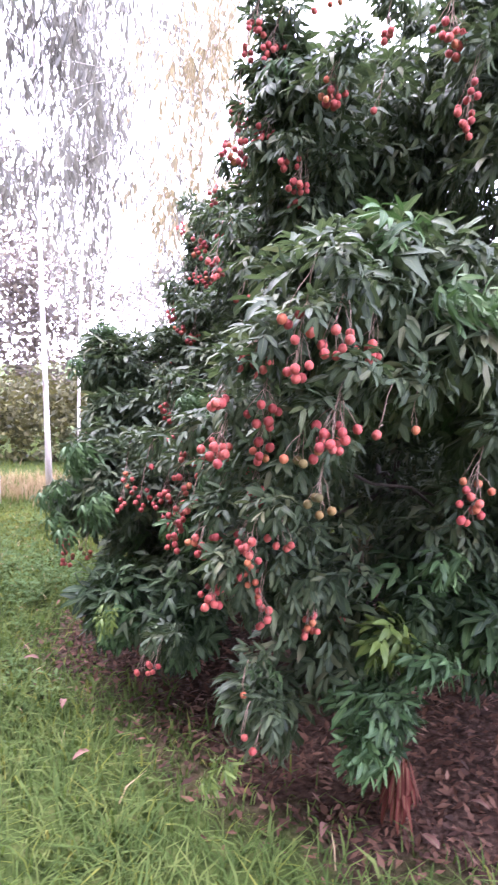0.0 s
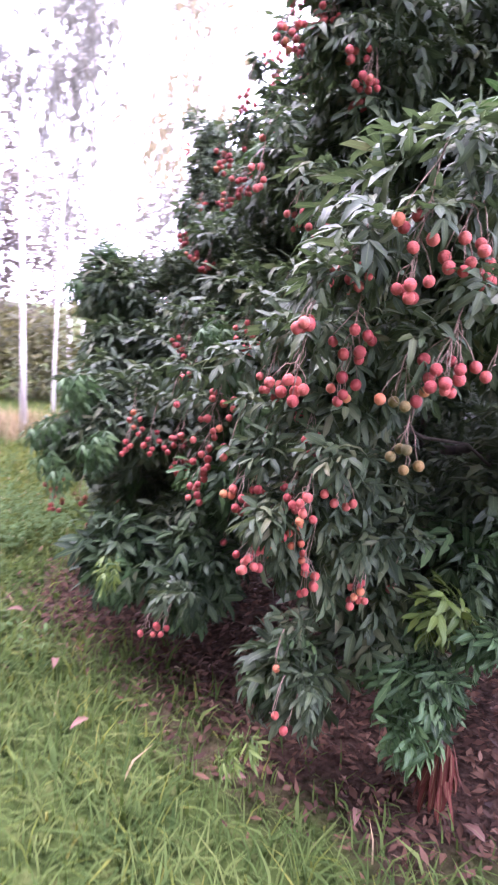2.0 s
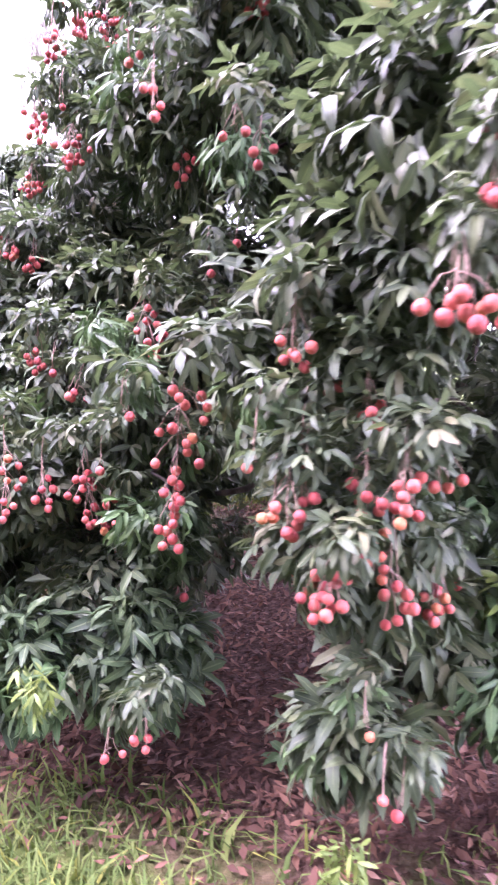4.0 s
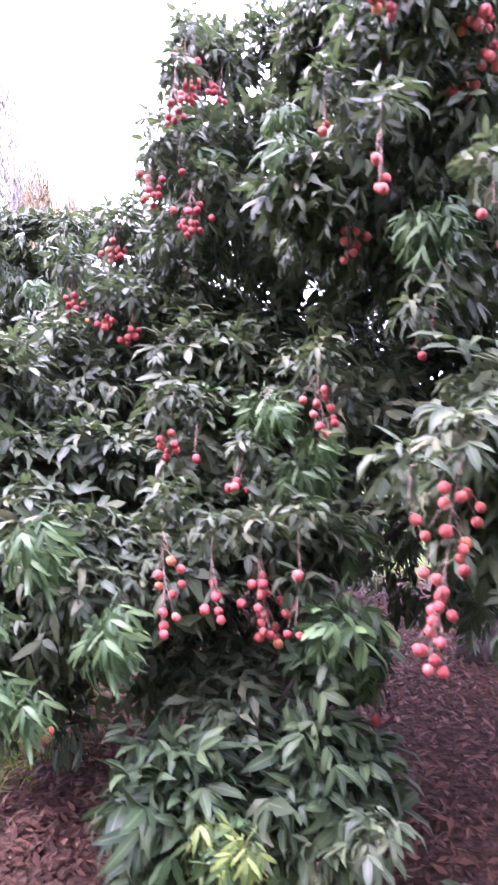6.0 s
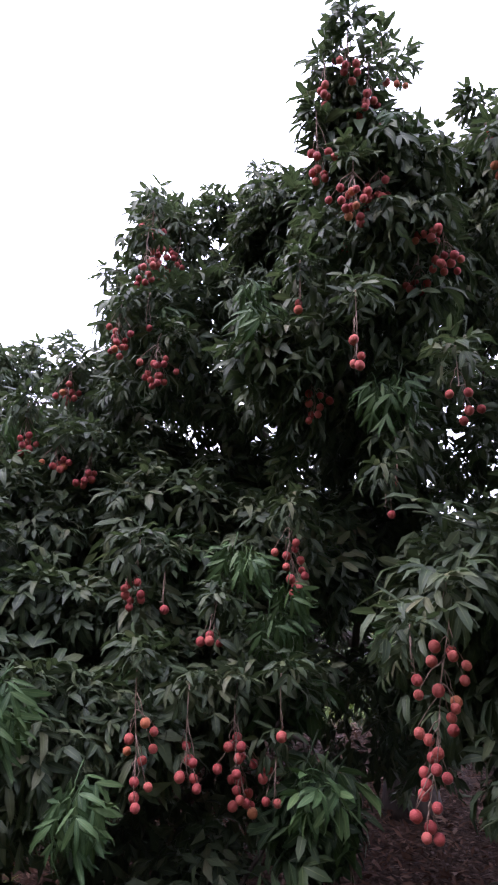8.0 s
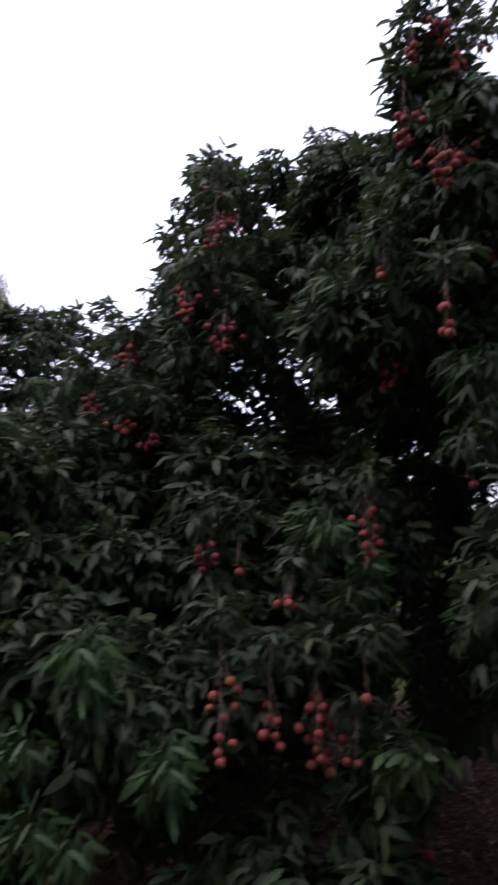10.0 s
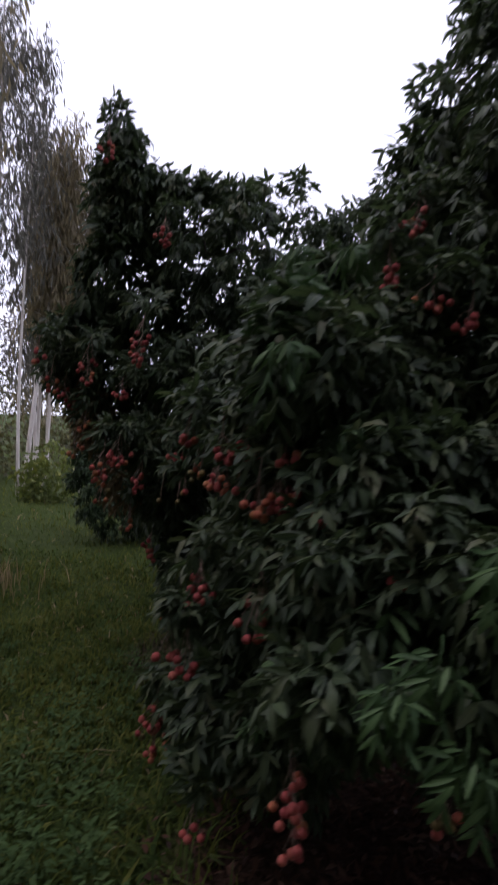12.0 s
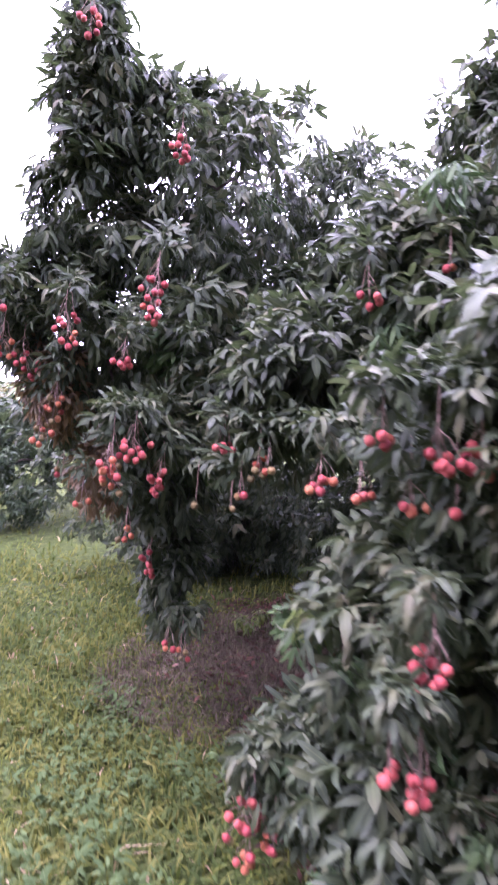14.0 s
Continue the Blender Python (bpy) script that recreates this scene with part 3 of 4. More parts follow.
for i in range(70):
    a = math.radians(132 + 176 * i / 69)
    d = rs.uniform(7.6, 9.6)
    shade_ring.append((-0.8 + d * math.cos(a), 3.4 + d * math.sin(a), rs.uniform(3.5, 9.5), rs.uniform(1.2, 1.8), rs.uniform(1.2, 1.8), rs.uniform(1.4, 2.2)))
for i in range(50):
    a = math.radians(186 + 102 * i / 49)
    d = rs.uniform(4.5, 5.4)
    shade_ring.append((-0.8 + d * math.cos(a), 3.4 + d * math.sin(a), rs.uniform(1.0, 8.8), rs.uniform(1.1, 1.5), rs.uniform(1.1, 1.5), rs.uniform(1.2, 1.8)))
scrub("woods", shade_ring, 0.21, LEAF_UNSEEN_WOODS, "unseen green woods added across the lane to block low sky light", 64, 740)
scrub("bush", [(0.55, 14.9, 0.45, 0.4, 0.4, 0.55), (0.35, 15.1, 0.3, 0.35, 0.3, 0.4)], 0.11, LEAF_BUSH, "bright yellow green bush at the lane's end", 63, 700)


# ---- lychee trees ----
LANE = np.array((0.79, 0.61, 0.12))     # from the lane into the row


class Tree:
    """A lychee tree under construction: its lobes of foliage, then its parts."""

    def __init__(self, x, y, label, seed):
        self.root = new("lychee_tree")
        self.root.location = (x, y, 0)
        tagged(self.root, label, "tree", "lychee row")
        self.at = np.array((x, y, 0.0))
        self.rng = np.random.default_rng(seed)
        self.lobes = []

    # low: 1 takes the leaf colour with shade painted in, 2 the bronze leaf
    def lobe(self, x, y, z, rx, ry, rz, n, young=0.06, size=1.0, low=0):
        self.lobes.append((np.array((x, y, z)), np.array((rx, ry, rz)), n * 1.85 / size ** 1.2, young * 0.6, False, size, low))

    def deep(self, x, y, z, rx, ry, rz, n, young=0.0):
        """A lobe inside the crown or on its far side, with coarser shoots."""
        self.lobes.append((np.array((x, y, z)), np.array((rx, ry, rz)), n * 1.15, young, True, 1.0, 0))

    def shoots(self):
        """Poses of the shoots: position, axis, kind, scale."""
        rng, out = self.rng, []
        for i, (c, r, n, young, inner, size, low) in enumerate(self.lobes):
            for k in range(round(n)):
                d = unit(rng.normal(0, 1, 3))
                deep = rng.uniform() < 0.22
                lump = min(0.2 * noise.noise(Vector(c + d * r) * 3.3), 0.1 if d[2] < 0.6 else 0.03)
                p = c + d * r * (rng.uniform(0.4, 0.75) if deep else rng.uniform(0.88, 1.03) + lump)
                if any(np.linalg.norm((p - c2) / r2) < 0.55 for j, (c2, r2, *_) in enumerate(self.lobes) if j != i):
                    continue
                nrm = unit(d / r)
                ax = unit(nrm * (1, 1, 0.55) + (0, 0, -0.1) + rng.normal(0, 0.22, 3))
                hang = nrm[2] < -0.15 and rng.uniform() < 0.5 or rng.uniform() < (0.5 if c[2] > 1.95 else 0.06)
                hang = hang and nrm[2] < 0.6
                if hang:
                    ax = unit(ax * (1, 1, 0.3) + (0, 0, -0.9))
                sc = size * rng.uniform(0.64, 1.12)
                p = p - ax * 0.19 * sc
                if p[2] < 0.08:
                    continue
                fresh = (not deep) and rng.uniform() < young
                kind = (0 if hang else 1) + 10 if fresh else int(rng.integers(4, 6) if hang else rng.integers(0, 4))
                out.append((p, ax, kind, sc, inner or deep or nrm @ LANE > 0.3, low))
        return out

    def finish(self, near, trunk_r, fork):
        rng = self.rng
        # trunk and limbs
        base = self.at
        pts = np.array([base + (0, 0, -0.05), base + (0.02, 0.01, 0.2), base + (-0.02, 0.03, fork * 0.6), base + (0.0, 0.0, fork)])
        tv, tf = tube(pts - base, [trunk_r * 1.35, trunk_r * 1.05, trunk_r * 0.95, trunk_r * 0.8], 12)
        child("trunk", big_mesh("trunk", tv, tf, [BARK]), self.root, "dark rough trunk")
        fork_at = base + (0, 0, fork)
        order = sorted(self.lobes, key=lambda l: np.linalg.norm(l[0] - fork_at))
        joints = [(fork_at, trunk_r * 0.6)]
        for c, *_ in order:
            a, ra = min(joints, key=lambda q: np.linalg.norm(q[0] - c) + 0.25 * np.linalg.norm(q[0] - fork_at))
            rb = max(0.007, ra * 0.55)
            lv, lf = tube(bend(a, c, rng.uniform(-0.03, 0.1), 7, 0.02, rng) - base, np.linspace(ra * 0.75, rb, 7), 7)
            child("limb", big_mesh("limb", lv, lf, [BARK]), self.root)
            joints.append((c, rb))
        # shoots: those along the lane as parts of their own, the rest in one mesh
        poses = self.shoots()
        poses.sort(key=lambda s: s[0] @ near + 100 * s[4])
        for i, (p, ax, kind, sc, _, low) in enumerate(poses[:200]):
            me = YOUNG_MESH[kind - 10] if kind >= 10 else (LOW_SHADED_MESH, BRONZE_MESH)[low - 1][kind] if low else SHOOT_MESH[kind] if i < 70 else LITE_MESH[kind]
            ob = child("young_shoot" if kind >= 10 else "leafy_shoot", me, self.root, "fresh light green leaves" if kind >= 10 else "")
            b = basis(ax, unit((rng.normal(0, 0.15), rng.normal(0, 0.15), 1)))
            ob.matrix_local = Matrix.Translation(p - base) @ Matrix(b.tolist()).to_4x4() @ Matrix.Scale(sc, 4)
        for pick, arrays, mat, name in ((0, LITE_SHOOTS, LEAF, "foliage"), (1, LITE_YOUNG, LEAF_YOUNG, "young_foliage"), (2, LITE_SHOOTS, LEAF_LOW_SHADED, "low_foliage"), (3, LITE_SHOOTS, LEAF_BRONZE, "bronze_foliage")):
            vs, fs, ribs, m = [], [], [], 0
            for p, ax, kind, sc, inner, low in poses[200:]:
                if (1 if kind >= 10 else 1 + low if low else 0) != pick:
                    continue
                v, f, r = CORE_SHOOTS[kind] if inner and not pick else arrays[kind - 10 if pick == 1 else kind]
                b = basis(ax, unit((rng.normal(0, 0.15), rng.normal(0, 0.15), 1)))
                vs.append(p - base + (v * sc) @ b.T)
                fs.append(f + m), ribs.append(r)
                m += len(v)
            if vs:
                ob = child(name, big_mesh(name, np.concatenate(vs), np.concatenate(fs), [mat], rib=np.concatenate(ribs)), self.root)
                tagged(ob, kind="stuff")


def cluster(tree, x, y, z, length, n, ripe):
    """A hanging bunch of fruit under a stalk."""
    rng = np.random.default_rng(int(abs(x * 7919 + y * 104729 + z * 1299709) * 10) % 100000)
    lean = rng.normal(0, 0.1, 2)
    tip = np.array((lean[0] * length, lean[1] * length, -max(0.02, length - 0.03)))
    back = LANE * rng.uniform(0.02, 0.05) + (0, 0, rng.uniform(0.07, 0.13))
    stem = bend((0, 0, 0.0), tip, 0, 5, 0.004, rng)
    vs, fs = tube(np.concatenate(([back, back * 0.45 + (0, 0, 0.018)], stem)), np.linspace(0.0019, 0.0011, 7), 5)
    vs, fs, m = [vs], [fs], len(vs)
    spots = []
    spread = 0.012 + 0.007 * min(n, 16) ** 0.5 + 0.02 * (n / (length * 120 + 2)) ** 0.5
    for i in range(n):
        for tries in range(60):
            s = (i + rng.uniform(0, 1)) / n if n > 1 else 1.0
            a = rng.uniform(0, 2 * math.pi)
            rad = spread * rng.uniform(0.25, 1) * (0.6 + 0.6 * math.sin(math.pi * min(1, s + 0.15)))
            c = tip * (0.05 + 0.95 * s) + np.array((math.cos(a) * rad, math.sin(a) * rad, 0.0))
            if all(np.linalg.norm(c - q) > 0.025 for q in spots):
                break
        spots.append(c)
        rise = rng.uniform(0.035, 0.075) + (0.05 if rng.uniform() < 0.2 else 0)
        root = tip * min(1, (c[2] + rise) / tip[2]) if c[2] + rise < 0 else back * min(1, (c[2] + rise) / back[2])
        lv, lf = tube(bend(root, c, 0.006, 5, 0.002, rng), (0.0014, 0.0013, 0.0012, 0.0011, 0.0011), 4)
        vs.append(lv), fs.append(lf + m)
        m += len(lv)
    bunch = child("panicle", big_mesh("panicle", np.concatenate(vs), np.concatenate(fs), [STALK]), tree.root)
    bunch.location = np.array((x, y, z)) - LANE * 0.042 - tree.at
    # the leafy shoots that the stalk springs from
    for k in range(2 if n > 3 else 1):
        ax = unit(-LANE * (1, 1, 0) * rng.uniform(0.3, 0.9) + rng.normal(0, 0.5, 3) * (1, 1, 0.3) + (0, 0, 0.15))
        s = child("leafy_shoot", LITE_MESH[rng.integers(0, 4)], tree.root)
        b = basis(ax, unit((rng.normal(0, 0.15), rng.normal(0, 0.15), 1)))
        s.matrix_local = Matrix.Translation(np.array((x, y, z)) - tree.at + back - ax * 0.04) @ Matrix(b.tolist()).to_4x4() @ Matrix.Scale(rng.uniform(0.6, 0.85), 4)
    for c in spots:
        u = rng.uniform()
        key = "red" if u < ripe - 0.04 else "orange" if u < ripe + 0.35 and ripe > 0.05 else "green"
        f = child("fruit", FRUIT_MESH[key], bunch, {"red": "", "orange": "orange half-ripe fruit", "green": "yellow green unripe fruit"}[key])
        f.matrix_local = pose(*c, rng.normal(0, 14), rng.normal(0, 14), rng.uniform(0, 360)) @ Matrix.Scale(rng.uniform(0.86, 1.08), 4)


def young(tree, x, y, z, size, hang, flush=0):
    """A single flush of fresh light green leaves at the crown's face."""
    rng = np.random.default_rng(int(abs(x * 7919 + y * 104729 + z * 1299709) * 10) % 100000)
    ax = unit(-LANE * (1, 1, 0) * 0.8 + rng.normal(0, 0.25, 3) + ((0, 0, -0.75) if hang else (0, 0, 0.35)))
    s = child("young_shoot", (FLUSH_MESH if flush else YOUNG_MESH)[0 if hang else 1], tree.root, "fresh yellow green leaves" if flush else "fresh light green leaves")
    b = basis(ax, unit((rng.normal(0, 0.15), rng.normal(0, 0.15), 1)))
    s.matrix_local = Matrix.Translation(np.array((x, y, z)) - tree.at - ax * 0.07 * size) @ Matrix(b.tolist()).to_4x4() @ Matrix.Scale(size, 4)


def spray(tree, x, y, z, size, hang, n, flush=0):
    """Several fresh shoots that spring from one twig."""
    rng = random.Random(round(x * 991 + y * 313 + z * 71, 2))
    for k in range(n):
        young(tree, x + rng.uniform(-0.06, 0.06), y + rng.uniform(-0.05, 0.05), z + rng.uniform(-0.05, 0.05), size * rng.uniform(0.8, 1.1), hang, flush)


tree_near = Tree(1.62, 5.75, "large lychee tree laden with red fruit, branches sweeping the ground", 101)
L, D = tree_near.lobe, tree_near.deep
# end towards the start of the lane: crown, face and skirts
L(0.62, 3.78, 1.72, 0.46, 0.42, 0.34, 62, 0.14, 1.15)
L(1.15, 3.9, 1.62, 0.48, 0.45, 0.42, 60, 0.14, 1.15)
L(0.35, 3.86, 1.46, 0.26, 0.3, 0.28, 38, 0.05)
L(0.27, 4.2, 1.25, 0.26, 0.3, 0.34, 40, 0.12)
L(0.32, 3.95, 0.9, 0.28, 0.28, 0.28, 36, 0.05)
L(0.52, 4.0, 0.6, 0.28, 0.24, 0.22, 30, 0.05, 1.25)
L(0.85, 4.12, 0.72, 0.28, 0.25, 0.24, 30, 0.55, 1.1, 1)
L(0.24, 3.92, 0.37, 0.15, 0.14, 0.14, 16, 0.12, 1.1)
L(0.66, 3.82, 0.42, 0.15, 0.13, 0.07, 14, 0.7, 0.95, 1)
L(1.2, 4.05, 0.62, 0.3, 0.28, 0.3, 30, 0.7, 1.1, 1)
L(1.0, 4.2, 1.02, 0.33, 0.28, 0.25, 24, 0.0)
L(1.6, 4.1, 1.1, 0.4, 0.4, 0.5, 40, 0.05)
# upper crown behind it
L(0.64, 4.76, 2.45, 0.42, 0.4, 0.46, 60, 0.02)
L(0.2, 4.44, 2.76, 0.12, 0.12, 0.24, 26, 0.02)
L(0.35, 4.65, 2.0, 0.42, 0.4, 0.32, 44, 0.04)
L(1.25, 4.4, 2.6, 0.55, 0.5, 0.55, 70, 0.02)
L(0.75, 5.15, 2.1, 0.4, 0.36, 0.36, 36, 0.0)
L(0.88, 4.85, 2.88, 0.42, 0.42, 0.36, 46, 0.02)
L(1.1, 5.25, 3.05, 0.3, 0.3, 0.36, 44, 0.02)
L(1.75, 4.9, 2.85, 0.55, 0.55, 0.45, 60, 0.02)
L(0.3, 4.42, 2.46, 0.28, 0.3, 0.42, 46, 0.02)
L(-0.12, 5.75, 2.05, 0.36, 0.36, 0.34, 40, 0.03)
L(0.16, 5.38, 2.24, 0.48, 0.42, 0.44, 56, 0.04)
L(0.33, 5.72, 2.74, 0.47, 0.42, 0.52, 66, 0.02)
L(0.58, 6.2, 2.45, 0.34, 0.34, 0.36, 22, 0.02)
L(0.24, 6.18, 2.52, 0.27, 0.27, 0.36, 38, 0.02)
L(0.52, 5.15, 2.78, 0.3, 0.3, 0.34, 44, 0.02)
# overhang added only to shade the crown below it
L(1.2, 4.35, 2.95, 0.42, 0.36, 0.25, 46, 0.0)
L(-0.33, 6.05, 1.95, 0.26, 0.26, 0.24, 28, 0.06)
L(0.85, 5.6, 2.75, 0.5, 0.5, 0.5, 60, 0.02)
# middle of the face, over the hollow
L(0.2, 5.0, 1.4, 0.42, 0.4, 0.36, 50, 0.06)
L(-0.1, 5.2, 1.48, 0.35, 0.34, 0.33, 44, 0.06)
L(-0.2, 5.6, 1.68, 0.44, 0.42, 0.34, 50, 0.05)
L(-0.03, 4.82, 1.07, 0.3, 0.26, 0.2, 34, 0.1)
L(-0.36, 4.95, 1.07, 0.28, 0.26, 0.2, 34, 0.05)
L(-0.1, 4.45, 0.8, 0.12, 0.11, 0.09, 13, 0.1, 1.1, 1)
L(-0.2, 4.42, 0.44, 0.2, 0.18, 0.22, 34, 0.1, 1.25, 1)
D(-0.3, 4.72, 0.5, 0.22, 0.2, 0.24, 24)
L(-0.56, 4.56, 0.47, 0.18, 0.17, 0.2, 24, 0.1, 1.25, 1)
L(-0.5, 4.4, 0.42, 0.07, 0.07, 0.1, 4, 1.6)
D(0.0, 5.35, 0.55, 0.42, 0.26, 0.42, 60)
D(-0.4, 5.35, 0.6, 0.26, 0.26, 0.26, 22)
D(-0.2, 5.75, 1.0, 0.5, 0.45, 0.5, 60)
# far end of the near tree
L(-0.68, 4.98, 1.0, 0.32, 0.34, 0.27, 44, 0.05)
L(-0.85, 5.2, 1.0, 0.26, 0.28, 0.3, 36, 0.08)
L(-0.93, 5.34, 1.62, 0.17, 0.19, 0.17, 20, 0.3)
L(-0.55, 5.15, 1.3, 0.22, 0.2, 0.17, 22)
L(-0.27, 5.0, 1.27, 0.22, 0.2, 0.16, 22)
L(-0.8, 5.2, 1.32, 0.18, 0.18, 0.15, 18)
L(0.52, 3.52, 1.86, 0.18, 0.14, 0.12, 16, 0.14, 1.15)
L(-0.45, 4.74, 0.99, 0.15, 0.13, 0.1, 10, 0.1)
L(0.02, 4.7, 2.08, 0.18, 0.16, 0.13, 14, 0.2)
L(-0.98, 5.05, 0.84, 0.17, 0.18, 0.14, 16, 0.05)
L(-0.62, 5.5, 1.56, 0.4, 0.36, 0.3, 50, 0.06)
L(-0.66, 5.58, 1.18, 0.33, 0.32, 0.34, 46, 0.05)
L(-0.76, 5.78, 0.92, 0.32, 0.32, 0.34, 46, 0.06)
L(-0.78, 5.7, 0.5, 0.34, 0.34, 0.28, 40, 0.1)
L(-0.74, 6.05, 0.42, 0.28, 0.24, 0.26, 34, 0.06)
L(-0.3, 6.0, 1.7, 0.36, 0.34, 0.3, 40, 0.05)
# inner and far side
D(1.9, 6.9, 0.7, 0.9, 0.5, 0.7, 60, 0.0)
D(0.9, 6.9, 0.75, 0.5, 0.3, 0.6, 40, 0.0)
D(2.6, 6.0, 0.7, 0.5, 0.8, 0.6, 50, 0.0)
D(1.6, 5.4, 2.3, 0.9, 0.9, 0.9, 90, 0.0)
D(2.3, 5.2, 1.8, 0.8, 1.0, 0.9, 90, 0.0)
D(1.2, 6.5, 1.55, 0.9, 0.7, 0.75, 80, 0.0)
D(2.2, 6.6, 1.5, 0.9, 0.8, 1.0, 80, 0.0)
D(1.5, 6.0, 2.75, 0.8, 0.7, 0.5, 90, 0.0)
D(2.3, 5.7, 2.7, 0.7, 0.8, 0.5, 80, 0.0)
D(1.4, 4.9, 1.4, 0.6, 0.5, 0.5, 60, 0.0)
D(0.75, 5.2, 0.95, 0.3, 0.5, 0.5, 60, 0.0)
D(0.55, 6.0, 1.1, 0.4, 0.4, 0.5, 60, 0.0)
D(0.3, 5.5, 1.7, 0.4, 0.4, 0.3, 50, 0.0)
D(0.85, 5.15, 1.5, 0.3, 0.3, 0.25, 50)
D(1.4, 4.6, 0.9, 0.4, 0.4, 0.4, 50, 0.0)
D(1.0, 4.75, 1.9, 0.5, 0.5, 0.3, 60, 0.0)
D(1.2, 5.1, 2.0, 0.5, 0.5, 0.35, 60, 0.0)
D(1.1, 5.9, 1.75, 0.4, 0.4, 0.4, 70, 0.0)
D(1.3, 5.3, 0.72, 0.35, 0.3, 0.45, 60, 0.0)
D(2.3, 4.6, 0.9, 0.6, 0.5, 0.75, 80, 0.0)
D(2.2, 4.7, 2.1, 0.6, 0.5, 0.5, 60, 0.0)
D(2.9, 5.3, 1.0, 0.4, 0.7, 0.85, 70, 0.0)
tree_near.finish(LANE, 0.13, 0.75)

tree_far = Tree(2.0, 7.75, "lychee tree with red fruit, its crown lifted over a dark hollow", 102)
L, D = tree_far.lobe, tree_far.deep
L(-0.42, 6.42, 1.5, 0.36, 0.32, 0.33, 46, 0.03)
L(-0.48, 6.85, 1.5, 0.4, 0.36, 0.38, 50, 0.03)
L(-0.58, 7.08, 1.15, 0.25, 0.28, 0.33, 34, 0.02)
L(-0.68, 7.3, 1.1, 0.2, 0.2, 0.22, 20, 0.0, 0.9, 2)
L(-0.46, 7.2, 0.68, 0.15, 0.2, 0.34, 28, 0.02)
L(-0.7, 7.42, 1.66, 0.38, 0.4, 0.38, 50, 0.02)
L(-0.72, 7.4, 2.15, 0.34, 0.32, 0.35, 40, 0.0)
L(-0.79, 7.32, 2.62, 0.21, 0.24, 0.42, 38, 0.0)
L(-0.55, 7.3, 2.45, 0.24, 0.26, 0.36, 30, 0.0)
L(-0.8, 6.87, 1.32, 0.14, 0.14, 0.14, 12, 0.0)
L(-0.9, 7.42, 1.45, 0.17, 0.19, 0.2, 20, 0.0, 0.9, 2)
L(-0.3, 7.15, 2.32, 0.44, 0.42, 0.48, 46, 0.02)
L(0.24, 7.4, 2.46, 0.48, 0.44, 0.52, 48, 0.0)
L(0.1, 6.8, 1.75, 0.45, 0.4, 0.35, 44, 0.02)
L(0.62, 7.05, 2.3, 0.46, 0.46, 0.5, 40, 0.0)
D(0.9, 7.9, 1.5, 0.7, 0.5, 0.8, 70, 0.0)
D(0.15, 7.95, 1.6, 0.6, 0.4, 0.6, 60, 0.0)
D(1.0, 9.1, 0.75, 0.5, 0.3, 0.7, 80)
D(1.0, 8.7, 0.55, 0.4, 0.3, 0.5, 40, 0.0)
D(1.1, 6.95, 0.8, 0.35, 0.3, 0.6, 40, 0.0)
D(0.2, 8.05, 1.2, 0.55, 0.35, 0.6, 80, 0.0)
D(1.3, 7.1, 0.9, 0.35, 0.45, 0.8, 90)
D(0.55, 7.2, 1.5, 0.5, 0.5, 0.3, 60, 0.0)
D(0.75, 7.85, 2.3, 0.7, 0.6, 0.4, 40, 0.0)
D(1.05, 8.8, 0.5, 0.42, 0.25, 0.5, 70, 0.0)
# dense lid and back lobes, added to keep light out of the hollow
D(1.7, 8.2, 1.1, 0.5, 1.0, 1.0, 120)
D(0.9, 7.9, 2.0, 0.8, 0.7, 0.3, 170)
D(0.7, 9.5, 1.0, 0.9, 0.35, 0.9, 110)
D(0.9, 8.75, 0.95, 0.9, 0.35, 0.9, 110)
D(0.55, 7.5, 1.75, 0.65, 0.6, 0.25, 150)
D(0.0, 7.3, 1.7, 0.5, 0.45, 0.22, 90)
D(1.25, 8.85, 0.6, 0.5, 0.3, 0.7, 150)
D(1.62, 8.55, 0.6, 0.4, 0.35, 0.7, 150)
D(1.72, 8.1, 0.7, 0.35, 0.4, 0.8, 150)
D(1.6, 7.5, 0.7, 0.3, 0.35, 0.8, 120)
D(1.2, 8.2, 1.75, 0.9, 0.7, 0.3, 170)
L(-1.0, 7.52, 1.74, 0.2, 0.2, 0.26, 24, 0.0, 0.9)
D(1.7, 9.1, 0.4, 0.6, 0.3, 0.5, 110)
D(2.1, 8.7, 0.45, 0.4, 0.4, 0.5, 90)
tree_far.finish(LANE, 0.1, 0.7)

tree_end = Tree(2.3, 11.9, "low dense lychee tree further along the lane", 103)
L, D = tree_end.lobe, tree_end.deep
# shade on this tree is put into the darker leaf colour
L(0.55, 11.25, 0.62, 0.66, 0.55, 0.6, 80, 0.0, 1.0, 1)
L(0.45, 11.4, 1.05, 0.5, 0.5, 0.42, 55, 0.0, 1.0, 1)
D(1.45, 11.2, 0.85, 0.8, 0.6, 0.82, 170)
D(2.3, 11.2, 1.1, 0.8, 0.7, 0.95, 110)
D(2.6, 12.2, 1.3, 0.9, 0.9, 1.0, 80)
D(1.5, 12.3, 1.0, 0.9, 0.7, 0.9, 80)
tree_end.finish(LANE, 0.1, 0.6)

# fruit
cluster(tree_near, 0.46, 3.23, 1.75, 0.11, 5, 1)
cluster(tree_near, 0.53, 3.25, 1.71, 0.11, 7, 1)
cluster(tree_near, 0.61, 3.44, 1.68, 0.08, 6, 1)
cluster(tree_near, 0.44, 3.23, 1.62, 0.07, 6, 1)
cluster(tree_near, 0.33, 3.31, 1.65, 0.09, 8, 1)
cluster(tree_near, 0.25, 3.25, 1.53, 0.04, 5, 1)
